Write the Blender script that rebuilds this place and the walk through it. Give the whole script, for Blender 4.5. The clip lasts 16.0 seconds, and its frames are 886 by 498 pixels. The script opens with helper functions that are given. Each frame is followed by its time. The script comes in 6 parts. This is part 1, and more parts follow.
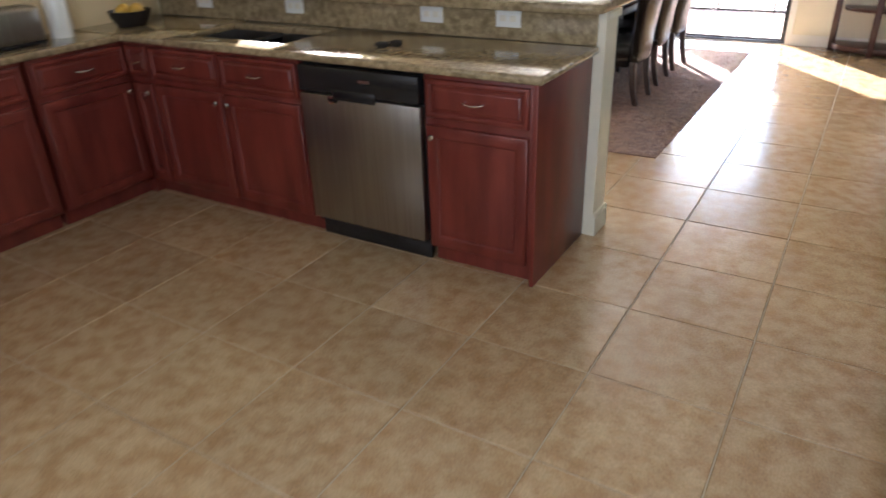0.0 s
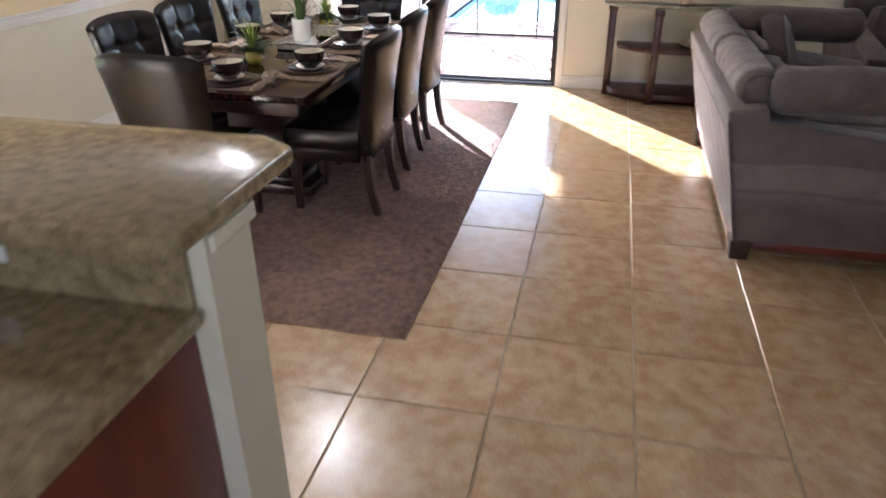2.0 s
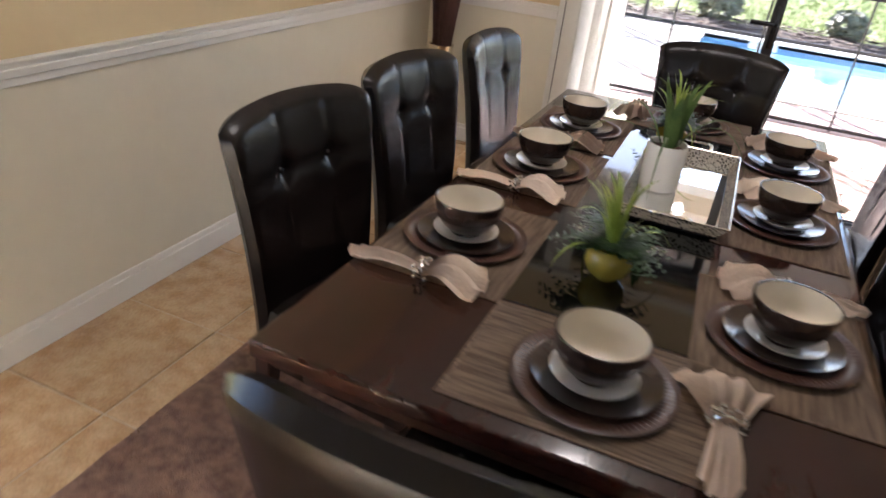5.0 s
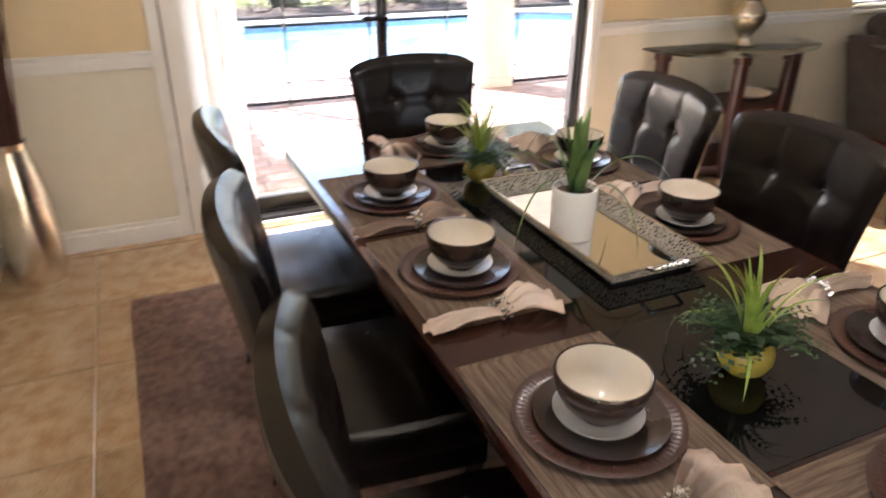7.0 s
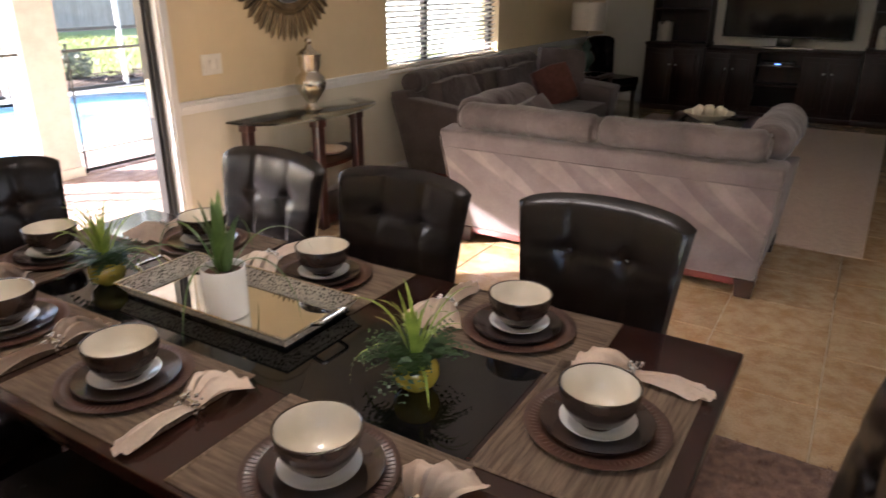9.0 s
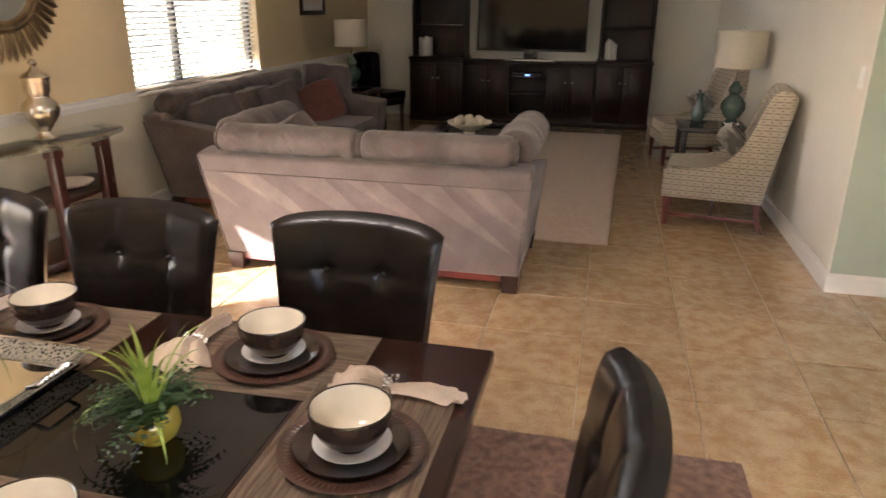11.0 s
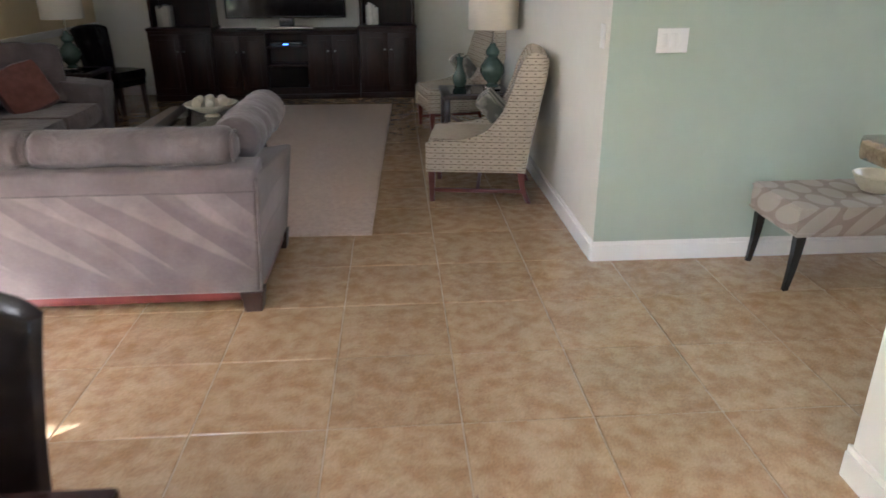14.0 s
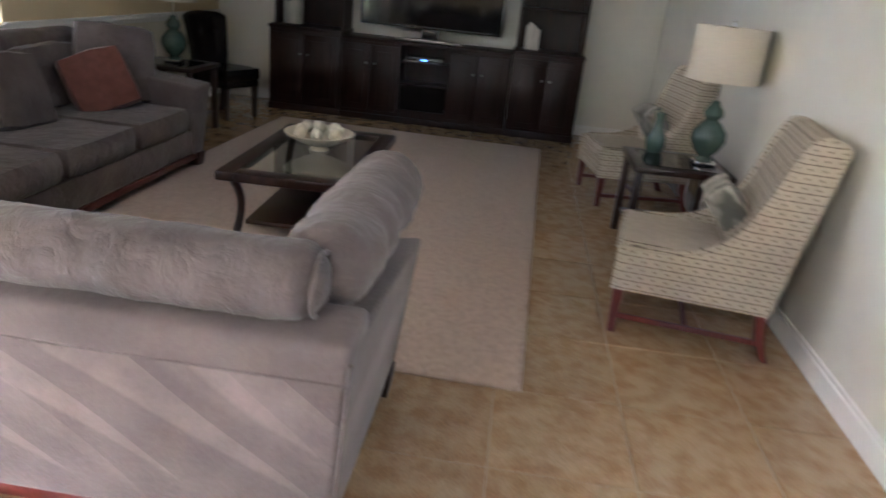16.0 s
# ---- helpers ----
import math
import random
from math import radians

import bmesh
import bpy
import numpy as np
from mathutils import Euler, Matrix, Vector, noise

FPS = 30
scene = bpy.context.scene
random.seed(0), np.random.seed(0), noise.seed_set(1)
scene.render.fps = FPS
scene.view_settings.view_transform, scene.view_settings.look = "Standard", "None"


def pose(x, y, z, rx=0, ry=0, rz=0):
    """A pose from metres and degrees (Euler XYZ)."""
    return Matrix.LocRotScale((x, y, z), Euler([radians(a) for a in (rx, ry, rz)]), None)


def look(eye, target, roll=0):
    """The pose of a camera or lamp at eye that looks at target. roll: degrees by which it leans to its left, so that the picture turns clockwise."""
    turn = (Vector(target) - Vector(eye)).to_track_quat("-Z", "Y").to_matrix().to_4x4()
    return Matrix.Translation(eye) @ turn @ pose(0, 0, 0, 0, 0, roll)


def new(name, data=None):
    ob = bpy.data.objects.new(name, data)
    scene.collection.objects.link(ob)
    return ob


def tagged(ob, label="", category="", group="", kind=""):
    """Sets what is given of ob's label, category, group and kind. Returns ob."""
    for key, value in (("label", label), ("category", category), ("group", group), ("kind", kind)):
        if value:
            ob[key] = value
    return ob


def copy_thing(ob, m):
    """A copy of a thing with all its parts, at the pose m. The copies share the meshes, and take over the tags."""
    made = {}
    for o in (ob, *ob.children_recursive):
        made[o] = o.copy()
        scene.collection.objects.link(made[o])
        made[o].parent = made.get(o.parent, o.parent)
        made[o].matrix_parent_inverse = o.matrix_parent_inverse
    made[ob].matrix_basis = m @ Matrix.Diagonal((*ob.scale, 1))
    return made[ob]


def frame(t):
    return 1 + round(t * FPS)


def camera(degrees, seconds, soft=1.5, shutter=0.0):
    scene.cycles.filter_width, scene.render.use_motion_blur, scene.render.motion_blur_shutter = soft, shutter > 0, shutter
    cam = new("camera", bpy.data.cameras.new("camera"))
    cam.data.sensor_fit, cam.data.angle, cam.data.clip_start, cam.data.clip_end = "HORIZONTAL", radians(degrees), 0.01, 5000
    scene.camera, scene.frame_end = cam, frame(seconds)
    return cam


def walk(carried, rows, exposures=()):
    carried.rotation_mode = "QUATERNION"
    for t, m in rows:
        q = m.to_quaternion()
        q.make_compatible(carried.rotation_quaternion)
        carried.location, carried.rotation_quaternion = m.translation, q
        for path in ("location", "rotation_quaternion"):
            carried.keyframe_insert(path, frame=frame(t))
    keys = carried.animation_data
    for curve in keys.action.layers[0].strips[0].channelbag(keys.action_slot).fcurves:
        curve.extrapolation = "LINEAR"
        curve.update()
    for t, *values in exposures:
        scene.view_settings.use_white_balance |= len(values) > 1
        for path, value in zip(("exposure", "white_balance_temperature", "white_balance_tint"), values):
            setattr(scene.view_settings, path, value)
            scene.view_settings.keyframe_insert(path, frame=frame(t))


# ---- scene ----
cam = camera(65.5, 16.0, soft=1.5, shutter=0.5)
PATH = [
    (0, (1.734, -5.098, 1.558), (0.798, -3.586, 0.642), -2.1),
    (0.5, (1.65, -4.652, 1.593), (0.792, -3.114, 0.646), -7.0),
    (1, (1.524, -4.099, 1.623), (0.963, -2.456, 0.63), -3.2),
    (1.5, (1.506, -3.535, 1.619), (1.083, -1.813, 0.694), -3.9),
    (2, (1.376, -2.991, 1.609), (0.973, -1.268, 0.678), -0.3),
    (2.5, (1.232, -2.451, 1.632), (0.801, -0.717, 0.734), 0.4),
    (3, (1.128, -1.914, 1.515), (0.527, -0.186, 0.707), 1.5),
    (3.5, (0.905, -1.493, 1.5), (0.126, 0.157, 0.681), 3.8),
    (4, (0.55, -1.135, 1.512), (-0.275, 0.452, 0.617), 3.9),
    (4.5, (0.148, -0.856, 1.498), (-0.733, 0.679, 0.566), 0.2),
    (4.7, (-0.086, -0.834, 1.459), (-0.893, 0.753, 0.547), 3.0),
    (6.8, (-1.466, -0.212, 1.505), (-0.85, 1.434, 0.55), 1.3),
    (7, (-1.507, -0.142, 1.51), (-0.771, 1.491, 0.62), 0.7),
    (7.5, (-1.58, -0.069, 1.529), (-0.514, 1.404, 0.695), 0.7),
    (8, (-1.665, -0.046, 1.534), (-0.337, 1.204, 0.715), 0.8),
    (8.5, (-1.671, -0.092, 1.558), (-0.18, 1.006, 0.803), 1.1),
    (9, (-1.654, -0.133, 1.563), (-0.054, 0.831, 0.849), 0.2),
    (9.5, (-1.629, -0.154, 1.561), (0.058, 0.672, 0.873), -0.4),
    (11.8, (-1.537, -0.269, 1.559), (0.34, -0.041, 0.909), 0.2),
    (12, (-1.525, -0.28, 1.533), (0.36, -0.103, 0.889), -0.1),
    (12.5, (-1.423, -0.336, 1.526), (0.462, -0.258, 0.862), -0.2),
    (13, (-1.306, -0.406, 1.528), (0.575, -0.319, 0.856), -0.8),
    (13.5, (-1.188, -0.457, 1.53), (0.668, -0.46, 0.786), -2.8),
    (14, (-0.96, -0.485, 1.531), (0.888, -0.608, 0.776), -0.3),
    (14.5, (-0.631, -0.474, 1.529), (1.203, -0.692, 0.764), -0.3),
    (15, (-0.182, -0.5, 1.502), (1.668, -0.617, 0.751), 2.2),
    (15.5, (0.261, -0.366, 1.504), (2.123, -0.399, 0.775), 3.0),
    (16, (0.722, -0.143, 1.45), (2.581, 0.012, 0.728), 5.9),
]
walk(cam, [(t, look(eye, target, roll)) for t, eye, target, roll in PATH],
     exposures=[(0.0, 3.63, 5750, 15), (0.5, 3.58, 5750, 15), (1.0, 3.46, 5700, 15), (1.5, 3.36, 5500, 17), (2.5, 3.04, 5550, 17), (3.0, 2.89, 5500, 18), (4.0, 2.5, 5500, 18), (4.5, 2.66, 5800, 19), (7.0, 3.31, 6050, 20), (7.5, 3.21, 6000, 21), (8.0, 3.06, 6000, 22), (9.0, 3.05, 6150, 22), (9.5, 3.2, 6300, 21), (12.0, 3.74, 6450, 20), (13.0, 3.76, 5600, 18), (14.0, 3.68, 5330, 16), (15.0, 3.73, 5190, 16), (15.5, 3.73, 5170, 15), (16.0, 3.92, 5320, 16)])

# ---- world, sun and exposure ----
SUN_EL, SUN_AZ = radians(20.9), radians(-37.5)
world = bpy.data.worlds.new("sky")
scene.world = world
world.use_nodes = True
sky = world.node_tree.nodes.new("ShaderNodeTexSky")
sky.sky_type, sky.sun_disc = "NISHITA", False
sky.sun_elevation, sky.sun_rotation = SUN_EL, SUN_AZ
world.node_tree.links.new(sky.outputs["Color"], world.node_tree.nodes["Background"].inputs["Color"])
world.node_tree.nodes["Background"].inputs["Strength"].default_value = 0.11
sun = new("sun", bpy.data.lights.new("sun", "SUN"))
sun.data.energy, sun.data.angle, sun.data.color = 5.0, radians(0.5), (1.0, 0.95, 0.88)
sun.matrix_world = look((30 * math.sin(SUN_AZ) * math.cos(SUN_EL), 30 * math.cos(SUN_AZ) * math.cos(SUN_EL), 30 * math.sin(SUN_EL)), (0, 0, 0))


def area_lamp(name, loc, target, w, h, watts):
    """A cool rectangular area lamp, for window skylight and for added fill."""
    lamp = new(name, bpy.data.lights.new(name, "AREA"))
    lamp.data.shape, lamp.data.size, lamp.data.size_y, lamp.data.energy = "RECTANGLE", w, h, watts
    lamp.data.color = (0.93, 0.97, 1.0)
    lamp.matrix_world = look(loc, target)
    return lamp


area_lamp("window_skylight", (4.12, 3.45, 1.5), (4.12, 0, 0.9), 1.9, 1.1, 2.5)
# fill lamps added inside the room; no window stands at either place
area_lamp("kitchen_window_light", (-0.3, -6.35, 1.5), (-0.3, 0, 0.8), 2.2, 1.2, 0.8)
area_lamp("entry_window_light", (2.0, -6.35, 1.6), (2.0, 0, 0.6), 1.0, 1.6, 4.6)

# lamp of the fixture over the dining table
bulb = new("dining_lamp", bpy.data.lights.new("dining_lamp", "POINT"))
bulb.data.energy, bulb.data.shadow_soft_size, bulb.data.color = 3.6, 0.06, (1.0, 0.92, 0.8)
bulb.location = (-0.53, 1.05, 2.52)
# ---- materials ----
def mat(name, c1, c2, scale=8.0, rough=0.5, bump=0.0, metal=0.0, detail=6.0, fine=0.0, vary=0.0, stretch=(1, 1, 1), lo=0.35, hi=0.65, rough2=None, coat=0.0, sheen=0.0):
    """Two colours mixed by noise, a finer noise on top, bump from both, and some change from object to object."""
    m = bpy.data.materials.new(name)
    m.use_nodes = True
    nt = m.node_tree
    n, li = nt.nodes, nt.links
    bsdf = n["Principled BSDF"]
    co = n.new("ShaderNodeTexCoord")
    mp = n.new("ShaderNodeMapping")
    mp.inputs["Scale"].default_value = stretch
    if vary:
        info = n.new("ShaderNodeObjectInfo")
        mul = n.new("ShaderNodeMath")
        mul.operation = "MULTIPLY"
        mul.inputs[1].default_value = 37.0
        li.new(info.outputs["Random"], mul.inputs[0])
        add = n.new("ShaderNodeVectorMath")
        li.new(co.outputs["Object"], add.inputs[0])
        li.new(mul.outputs[0], add.inputs[1])
        li.new(add.outputs[0], mp.inputs["Vector"])
    else:
        li.new(co.outputs["Object"], mp.inputs["Vector"])
    big = n.new("ShaderNodeTexNoise")
    big.inputs["Scale"].default_value, big.inputs["Detail"].default_value = scale, detail
    li.new(mp.outputs[0], big.inputs["Vector"])
    small = n.new("ShaderNodeTexNoise")
    small.inputs["Scale"].default_value, small.inputs["Detail"].default_value = scale * 9, 3.0
    li.new(mp.outputs[0], small.inputs["Vector"])
    ramp = n.new("ShaderNodeValToRGB")
    ramp.color_ramp.elements[0].position, ramp.color_ramp.elements[1].position = lo, hi
    ramp.color_ramp.elements[0].color, ramp.color_ramp.elements[1].color = (*c1, 1), (*c2, 1)
    li.new(big.outputs["Fac"], ramp.inputs["Fac"])
    hsv = n.new("ShaderNodeHueSaturation")
    li.new(ramp.outputs["Color"], hsv.inputs["Color"])
    val = n.new("ShaderNodeMapRange")
    val.inputs["To Min"].default_value, val.inputs["To Max"].default_value = 1 - fine, 1 + fine
    li.new(small.outputs["Fac"], val.inputs["Value"])
    last = val.outputs[0]
    if vary:
        rnd = n.new("ShaderNodeMapRange")
        rnd.inputs["To Min"].default_value, rnd.inputs["To Max"].default_value = 1 - vary, 1 + vary
        li.new(info.outputs["Random"], rnd.inputs["Value"])
        m2 = n.new("ShaderNodeMath")
        m2.operation = "MULTIPLY"
        li.new(last, m2.inputs[0])
        li.new(rnd.outputs[0], m2.inputs[1])
        last = m2.outputs[0]
    li.new(last, hsv.inputs["Value"])
    li.new(hsv.outputs["Color"], bsdf.inputs["Base Color"])
    bsdf.inputs["Metallic"].default_value = metal
    rr = n.new("ShaderNodeMapRange")
    rr.inputs["To Min"].default_value, rr.inputs["To Max"].default_value = rough, rough if rough2 is None else rough2
    li.new(big.outputs["Fac"], rr.inputs["Value"])
    li.new(rr.outputs[0], bsdf.inputs["Roughness"])
    bsdf.inputs["Coat Weight"].default_value = coat
    bsdf.inputs["Coat Roughness"].default_value = 0.08
    bsdf.inputs["Sheen Weight"].default_value = sheen
    if bump:
        bp = n.new("ShaderNodeBump")
        bp.inputs["Strength"].default_value, bp.inputs["Distance"].default_value = bump, 0.01
        li.new(small.outputs["Fac"], bp.inputs["Height"])
        li.new(bp.outputs[0], bsdf.inputs["Normal"])
    return m


def clear_glass(name, tint=(1, 1, 1), rough=0.0):
    m = bpy.data.materials.new(name)
    m.use_nodes = True
    b = m.node_tree.nodes["Principled BSDF"]
    b.inputs["Base Color"].default_value = (*tint, 1)
    b.inputs["Transmission Weight"].default_value = 1.0
    b.inputs["Roughness"].default_value = rough
    b.inputs["IOR"].default_value = 1.45
    return m


TILE = mat("floor_tile", (0.378, 0.229, 0.110), (0.478, 0.342, 0.197), 13.0, 0.16, 0.06, detail=9.0, fine=0.34, vary=0.07, lo=0.34, hi=0.62, rough2=0.30, coat=0.6)
TILE.node_tree.nodes["Principled BSDF"].inputs["Coat Roughness"].default_value = 0.18
TILE.node_tree.nodes["Principled BSDF"].inputs["Specular IOR Level"].default_value = 0.8
GROUT = mat("grout", (0.38, 0.29, 0.185), (0.47, 0.38, 0.26), 3.0, 0.8, 0.2, fine=0.15)
WALL_TAN = mat("tan_paint", (0.66, 0.53, 0.32), (0.69, 0.56, 0.35), 1.5, 0.7, 0.1, fine=0.03)
WALL_CREAM = mat("cream_paint", (0.70, 0.66, 0.54), (0.73, 0.69, 0.57), 1.5, 0.6, 0.1, fine=0.03)
WALL_GREEN = mat("sage_paint", (0.392, 0.457, 0.372), (0.412, 0.477, 0.392), 1.5, 0.6, 0.1, fine=0.03)
WALL_IVORY = mat("ivory_paint", (0.68, 0.66, 0.58), (0.72, 0.70, 0.62), 1.5, 0.6, 0.1, fine=0.03)
TRIM = mat("white_trim", (0.76, 0.75, 0.71), (0.82, 0.81, 0.78), 2.0, 0.35, 0.04, fine=0.03)
CEIL = mat("ceiling_paint", (0.74, 0.73, 0.70), (0.80, 0.79, 0.76), 2.0, 0.8, 0.3, fine=0.04)
CHERRY = mat("cherry_wood", (0.105, 0.016, 0.011), (0.17, 0.03, 0.02), 3.0, 0.28, 0.05, fine=0.15, stretch=(4, 4, 0.6), rough2=0.4)
GRANITE = mat("granite", (0.20, 0.145, 0.08), (0.385, 0.30, 0.175), 32.0, 0.12, 0.01, fine=0.5, lo=0.33, hi=0.67, detail=9, coat=0.4)
STEEL = mat("stainless_steel", (0.31, 0.295, 0.275), (0.37, 0.355, 0.335), 3.0, 0.3, 0.02, metal=1.0, fine=0.06, stretch=(30, 30, 0.5))
CHROME = mat("chrome", (0.75, 0.75, 0.75), (0.85, 0.85, 0.84), 4.0, 0.12, metal=1.0)
BLACK = mat("black_plastic", (0.008, 0.008, 0.009), (0.014, 0.014, 0.015), 8.0, 0.25, 0.02, fine=0.1)
LEATHER = mat("dark_brown_leather", (0.0045, 0.003, 0.0028), (0.010, 0.007, 0.006), 9.0, 0.26, 0.02, fine=0.3, rough2=0.28)
LEATHER.node_tree.nodes["Principled BSDF"].inputs["Specular IOR Level"].default_value = 0.34
WOOD = mat("espresso_wood", (0.016, 0.006, 0.004), (0.036, 0.013, 0.008), 5.0, 0.25, 0.04, fine=0.2, stretch=(5, 5, 0.7), rough2=0.38)
TABLETOP = mat("polished_table_wood", (0.020, 0.006, 0.0045), (0.038, 0.0125, 0.0085), 4.0, 0.08, 0.01, fine=0.2, stretch=(6, 0.6, 6), rough2=0.15)
BLACKGLASS = mat("black_glass", (0.003, 0.003, 0.003), (0.005, 0.005, 0.005), 3.0, 0.05)
RUG = mat("brown_shag", (0.13, 0.064, 0.042), (0.265, 0.152, 0.104), 30.0, 0.95, 0.9, fine=0.45, sheen=0.12)
RUG_BEIGE = mat("beige_rug", (0.48, 0.355, 0.275), (0.58, 0.445, 0.35), 30.0, 0.95, 0.6, fine=0.25, sheen=0.3)
VELVET = mat("taupe_velvet", (0.075, 0.058, 0.053), (0.115, 0.09, 0.083), 6.0, 0.75, 0.25, fine=0.14, sheen=0.2)
CHERRYLEG = mat("cherry_leg", (0.09, 0.014, 0.01), (0.14, 0.024, 0.016), 5.0, 0.3, 0.03, fine=0.1)
BRONZE = mat("bronze_frame", (0.012, 0.011, 0.010), (0.02, 0.018, 0.016), 6.0, 0.4, 0.03, fine=0.1)
GLASS = clear_glass("clear_glass")


def creased(m, scale, strength, depth):
    """Adds slack folds of hand size to a hide or cloth."""
    nt = m.node_tree
    bsdf = nt.nodes["Principled BSDF"]
    fold = nt.nodes.new("ShaderNodeTexNoise")
    fold.inputs["Scale"].default_value, fold.inputs["Detail"].default_value, fold.inputs["Distortion"].default_value = scale, 4.0, 1.2
    nt.links.new(nt.nodes["Texture Coordinate"].outputs["Object"], fold.inputs["Vector"])
    bp = nt.nodes.new("ShaderNodeBump")
    bp.inputs["Strength"].default_value, bp.inputs["Distance"].default_value = strength, depth
    nt.links.new(fold.outputs["Fac"], bp.inputs["Height"])
    nt.links.new(bsdf.inputs["Normal"].links[0].from_socket, bp.inputs["Normal"])
    nt.links.new(bp.outputs[0], bsdf.inputs["Normal"])


creased(LEATHER, 9.0, 0.10, 0.008)
creased(VELVET, 11.0, 0.6, 0.02)
# ---- building helpers ----
def box(x0, x1, y0, y1, z0, z1, bevel=0.0, seg=2):
    bm = bmesh.new()
    bmesh.ops.create_cube(bm, size=1.0)
    for v in bm.verts:
        v.co = ((x0 + x1) / 2 + v.co.x * (x1 - x0), (y0 + y1) / 2 + v.co.y * (y1 - y0), (z0 + z1) / 2 + v.co.z * (z1 - z0))
    if bevel:
        bmesh.ops.bevel(bm, geom=list(bm.edges), offset=bevel, segments=seg, profile=0.5, affect="EDGES")
    return bm


def merge(*bms):
    out = bmesh.new()
    for b in bms:
        me = bpy.data.meshes.new("tmp")
        b.to_mesh(me)
        b.free()
        out.from_mesh(me)
        bpy.data.meshes.remove(me)
    return out


def moved(bm, m):
    bmesh.ops.transform(bm, matrix=m, verts=list(bm.verts))
    return bm


def lathe(profile, seg=28, caps=False):
    """A turned shape from (radius, height) pairs."""
    bm = bmesh.new()
    rings = []
    for r, z in profile:
        if r < 1e-5:
            rings.append([bm.verts.new((0, 0, z))])
        else:
            rings.append([bm.verts.new((r * math.cos(2 * math.pi * k / seg), r * math.sin(2 * math.pi * k / seg), z)) for k in range(seg)])
    for a, b in zip(rings, rings[1:]):
        for k in range(seg):
            q = [a[k % len(a)], a[(k + 1) % len(a)], b[(k + 1) % len(b)], b[k % len(b)]]
            q = [v for i, v in enumerate(q) if v not in q[:i]]
            if len(q) > 2:
                bm.faces.new(q)
    bmesh.ops.recalc_face_normals(bm, faces=list(bm.faces))
    return bm


def tube(points, radius, seg=8):
    """A round bar along points; radius is one number or one for each point."""
    bm = bmesh.new()
    pts = [Vector(p) for p in points]
    rad = radius if isinstance(radius, (list, tuple)) else [radius] * len(pts)
    rings = []
    ref = None
    for i, p in enumerate(pts):
        d = (pts[min(i + 1, len(pts) - 1)] - pts[max(i - 1, 0)]).normalized()
        if ref is None:
            ref = d.orthogonal().normalized()
        ref = (ref - d * ref.dot(d)).normalized()
        side = d.cross(ref)
        rings.append([bm.verts.new(p + rad[i] * (math.cos(2 * math.pi * k / seg) * ref + math.sin(2 * math.pi * k / seg) * side)) for k in range(seg)])
    for a, b in zip(rings, rings[1:]):
        for k in range(seg):
            bm.faces.new([a[k], a[(k + 1) % seg], b[(k + 1) % seg], b[k]])
    bm.faces.new(rings[0][::-1])
    bm.faces.new(rings[-1])
    return bm


def prism(outline, z0, z1, bevel=0.0):
    """A flat shape from (x, y) corners, pulled up from z0 to z1."""
    bm = bmesh.new()
    f = bm.faces.new([bm.verts.new((x, y, z0)) for x, y in outline])
    top = bmesh.ops.extrude_face_region(bm, geom=[f])["geom"]
    bmesh.ops.translate(bm, vec=(0, 0, z1 - z0), verts=[g for g in top if isinstance(g, bmesh.types.BMVert)])
    bmesh.ops.recalc_face_normals(bm, faces=list(bm.faces))
    if bevel:
        rim = [e for e in bm.edges if abs(e.verts[0].co.z - e.verts[1].co.z) < 1e-6]
        bmesh.ops.bevel(bm, geom=rim, offset=bevel, segments=2, profile=0.5, affect="EDGES")
    return bm


def puff(w, d, h, k=0.4, n=8, crease=0.0, seed=0):
    """A stuffed cushion, centred, between a box and a ball (k from 0 to 1)."""
    bm = bmesh.new()
    bmesh.ops.create_cube(bm, size=2.0)
    bmesh.ops.subdivide_edges(bm, edges=list(bm.edges), cuts=n - 1, use_grid_fill=True)
    for v in bm.verts:
        x, y, z = v.co
        s = Vector((x * math.sqrt(max(0, 1 - y * y / 2 - z * z / 2 + y * y * z * z / 3)), y * math.sqrt(max(0, 1 - x * x / 2 - z * z / 2 + x * x * z * z / 3)), z * math.sqrt(max(0, 1 - y * y / 2 - x * x / 2 + y * y * x * x / 3))))
        c = Vector((x, y, z)).lerp(s, k)
        p = Vector((c.x * w / 2, c.y * d / 2, c.z * h / 2))
        if crease:
            p += c.normalized() * crease * noise.noise(p * 9 + Vector((seed * 7.3, 0, 0)))
        v.co = p
    return bm


def mesh_of(bm, name, material, smooth=True):
    me = bpy.data.meshes.new(name)
    bm.to_mesh(me)
    bm.free()
    if material:
        me.materials.append(material)
    if smooth and len(me.polygons):
        me.polygons.foreach_set("use_smooth", [True] * len(me.polygons))
        me.set_sharp_from_angle(angle=radians(38))
    return me


def part(name, bm, material, parent=None, label="", smooth=True):
    ob = new(name, mesh_of(bm, name, material, smooth))
    if parent is not None:
        ob.parent = parent
    if label:
        tagged(ob, label)
    return ob


def thing(name, label, category, group="", m=None):
    ob = new(name)
    if m is not None:
        ob.matrix_basis = m
    return tagged(ob, label, category, group)


def structure(name, bm, material, label, category="", smooth=False):
    return tagged(part(name, bm, material, None, "", smooth), label, category or name.rstrip("_0123456789"), "", "structure")


# ---- the shell of the house ----
XL, YP, XT, YS, H = -2.22, 3.28, 8.50, -6.6, 2.75
XG, YG = 2.55, -1.557
RAIL = 0.865
DOOR = (-1.36, 0.965, 2.08)
WIN = (3.115, 5.12, 0.90, 2.05)

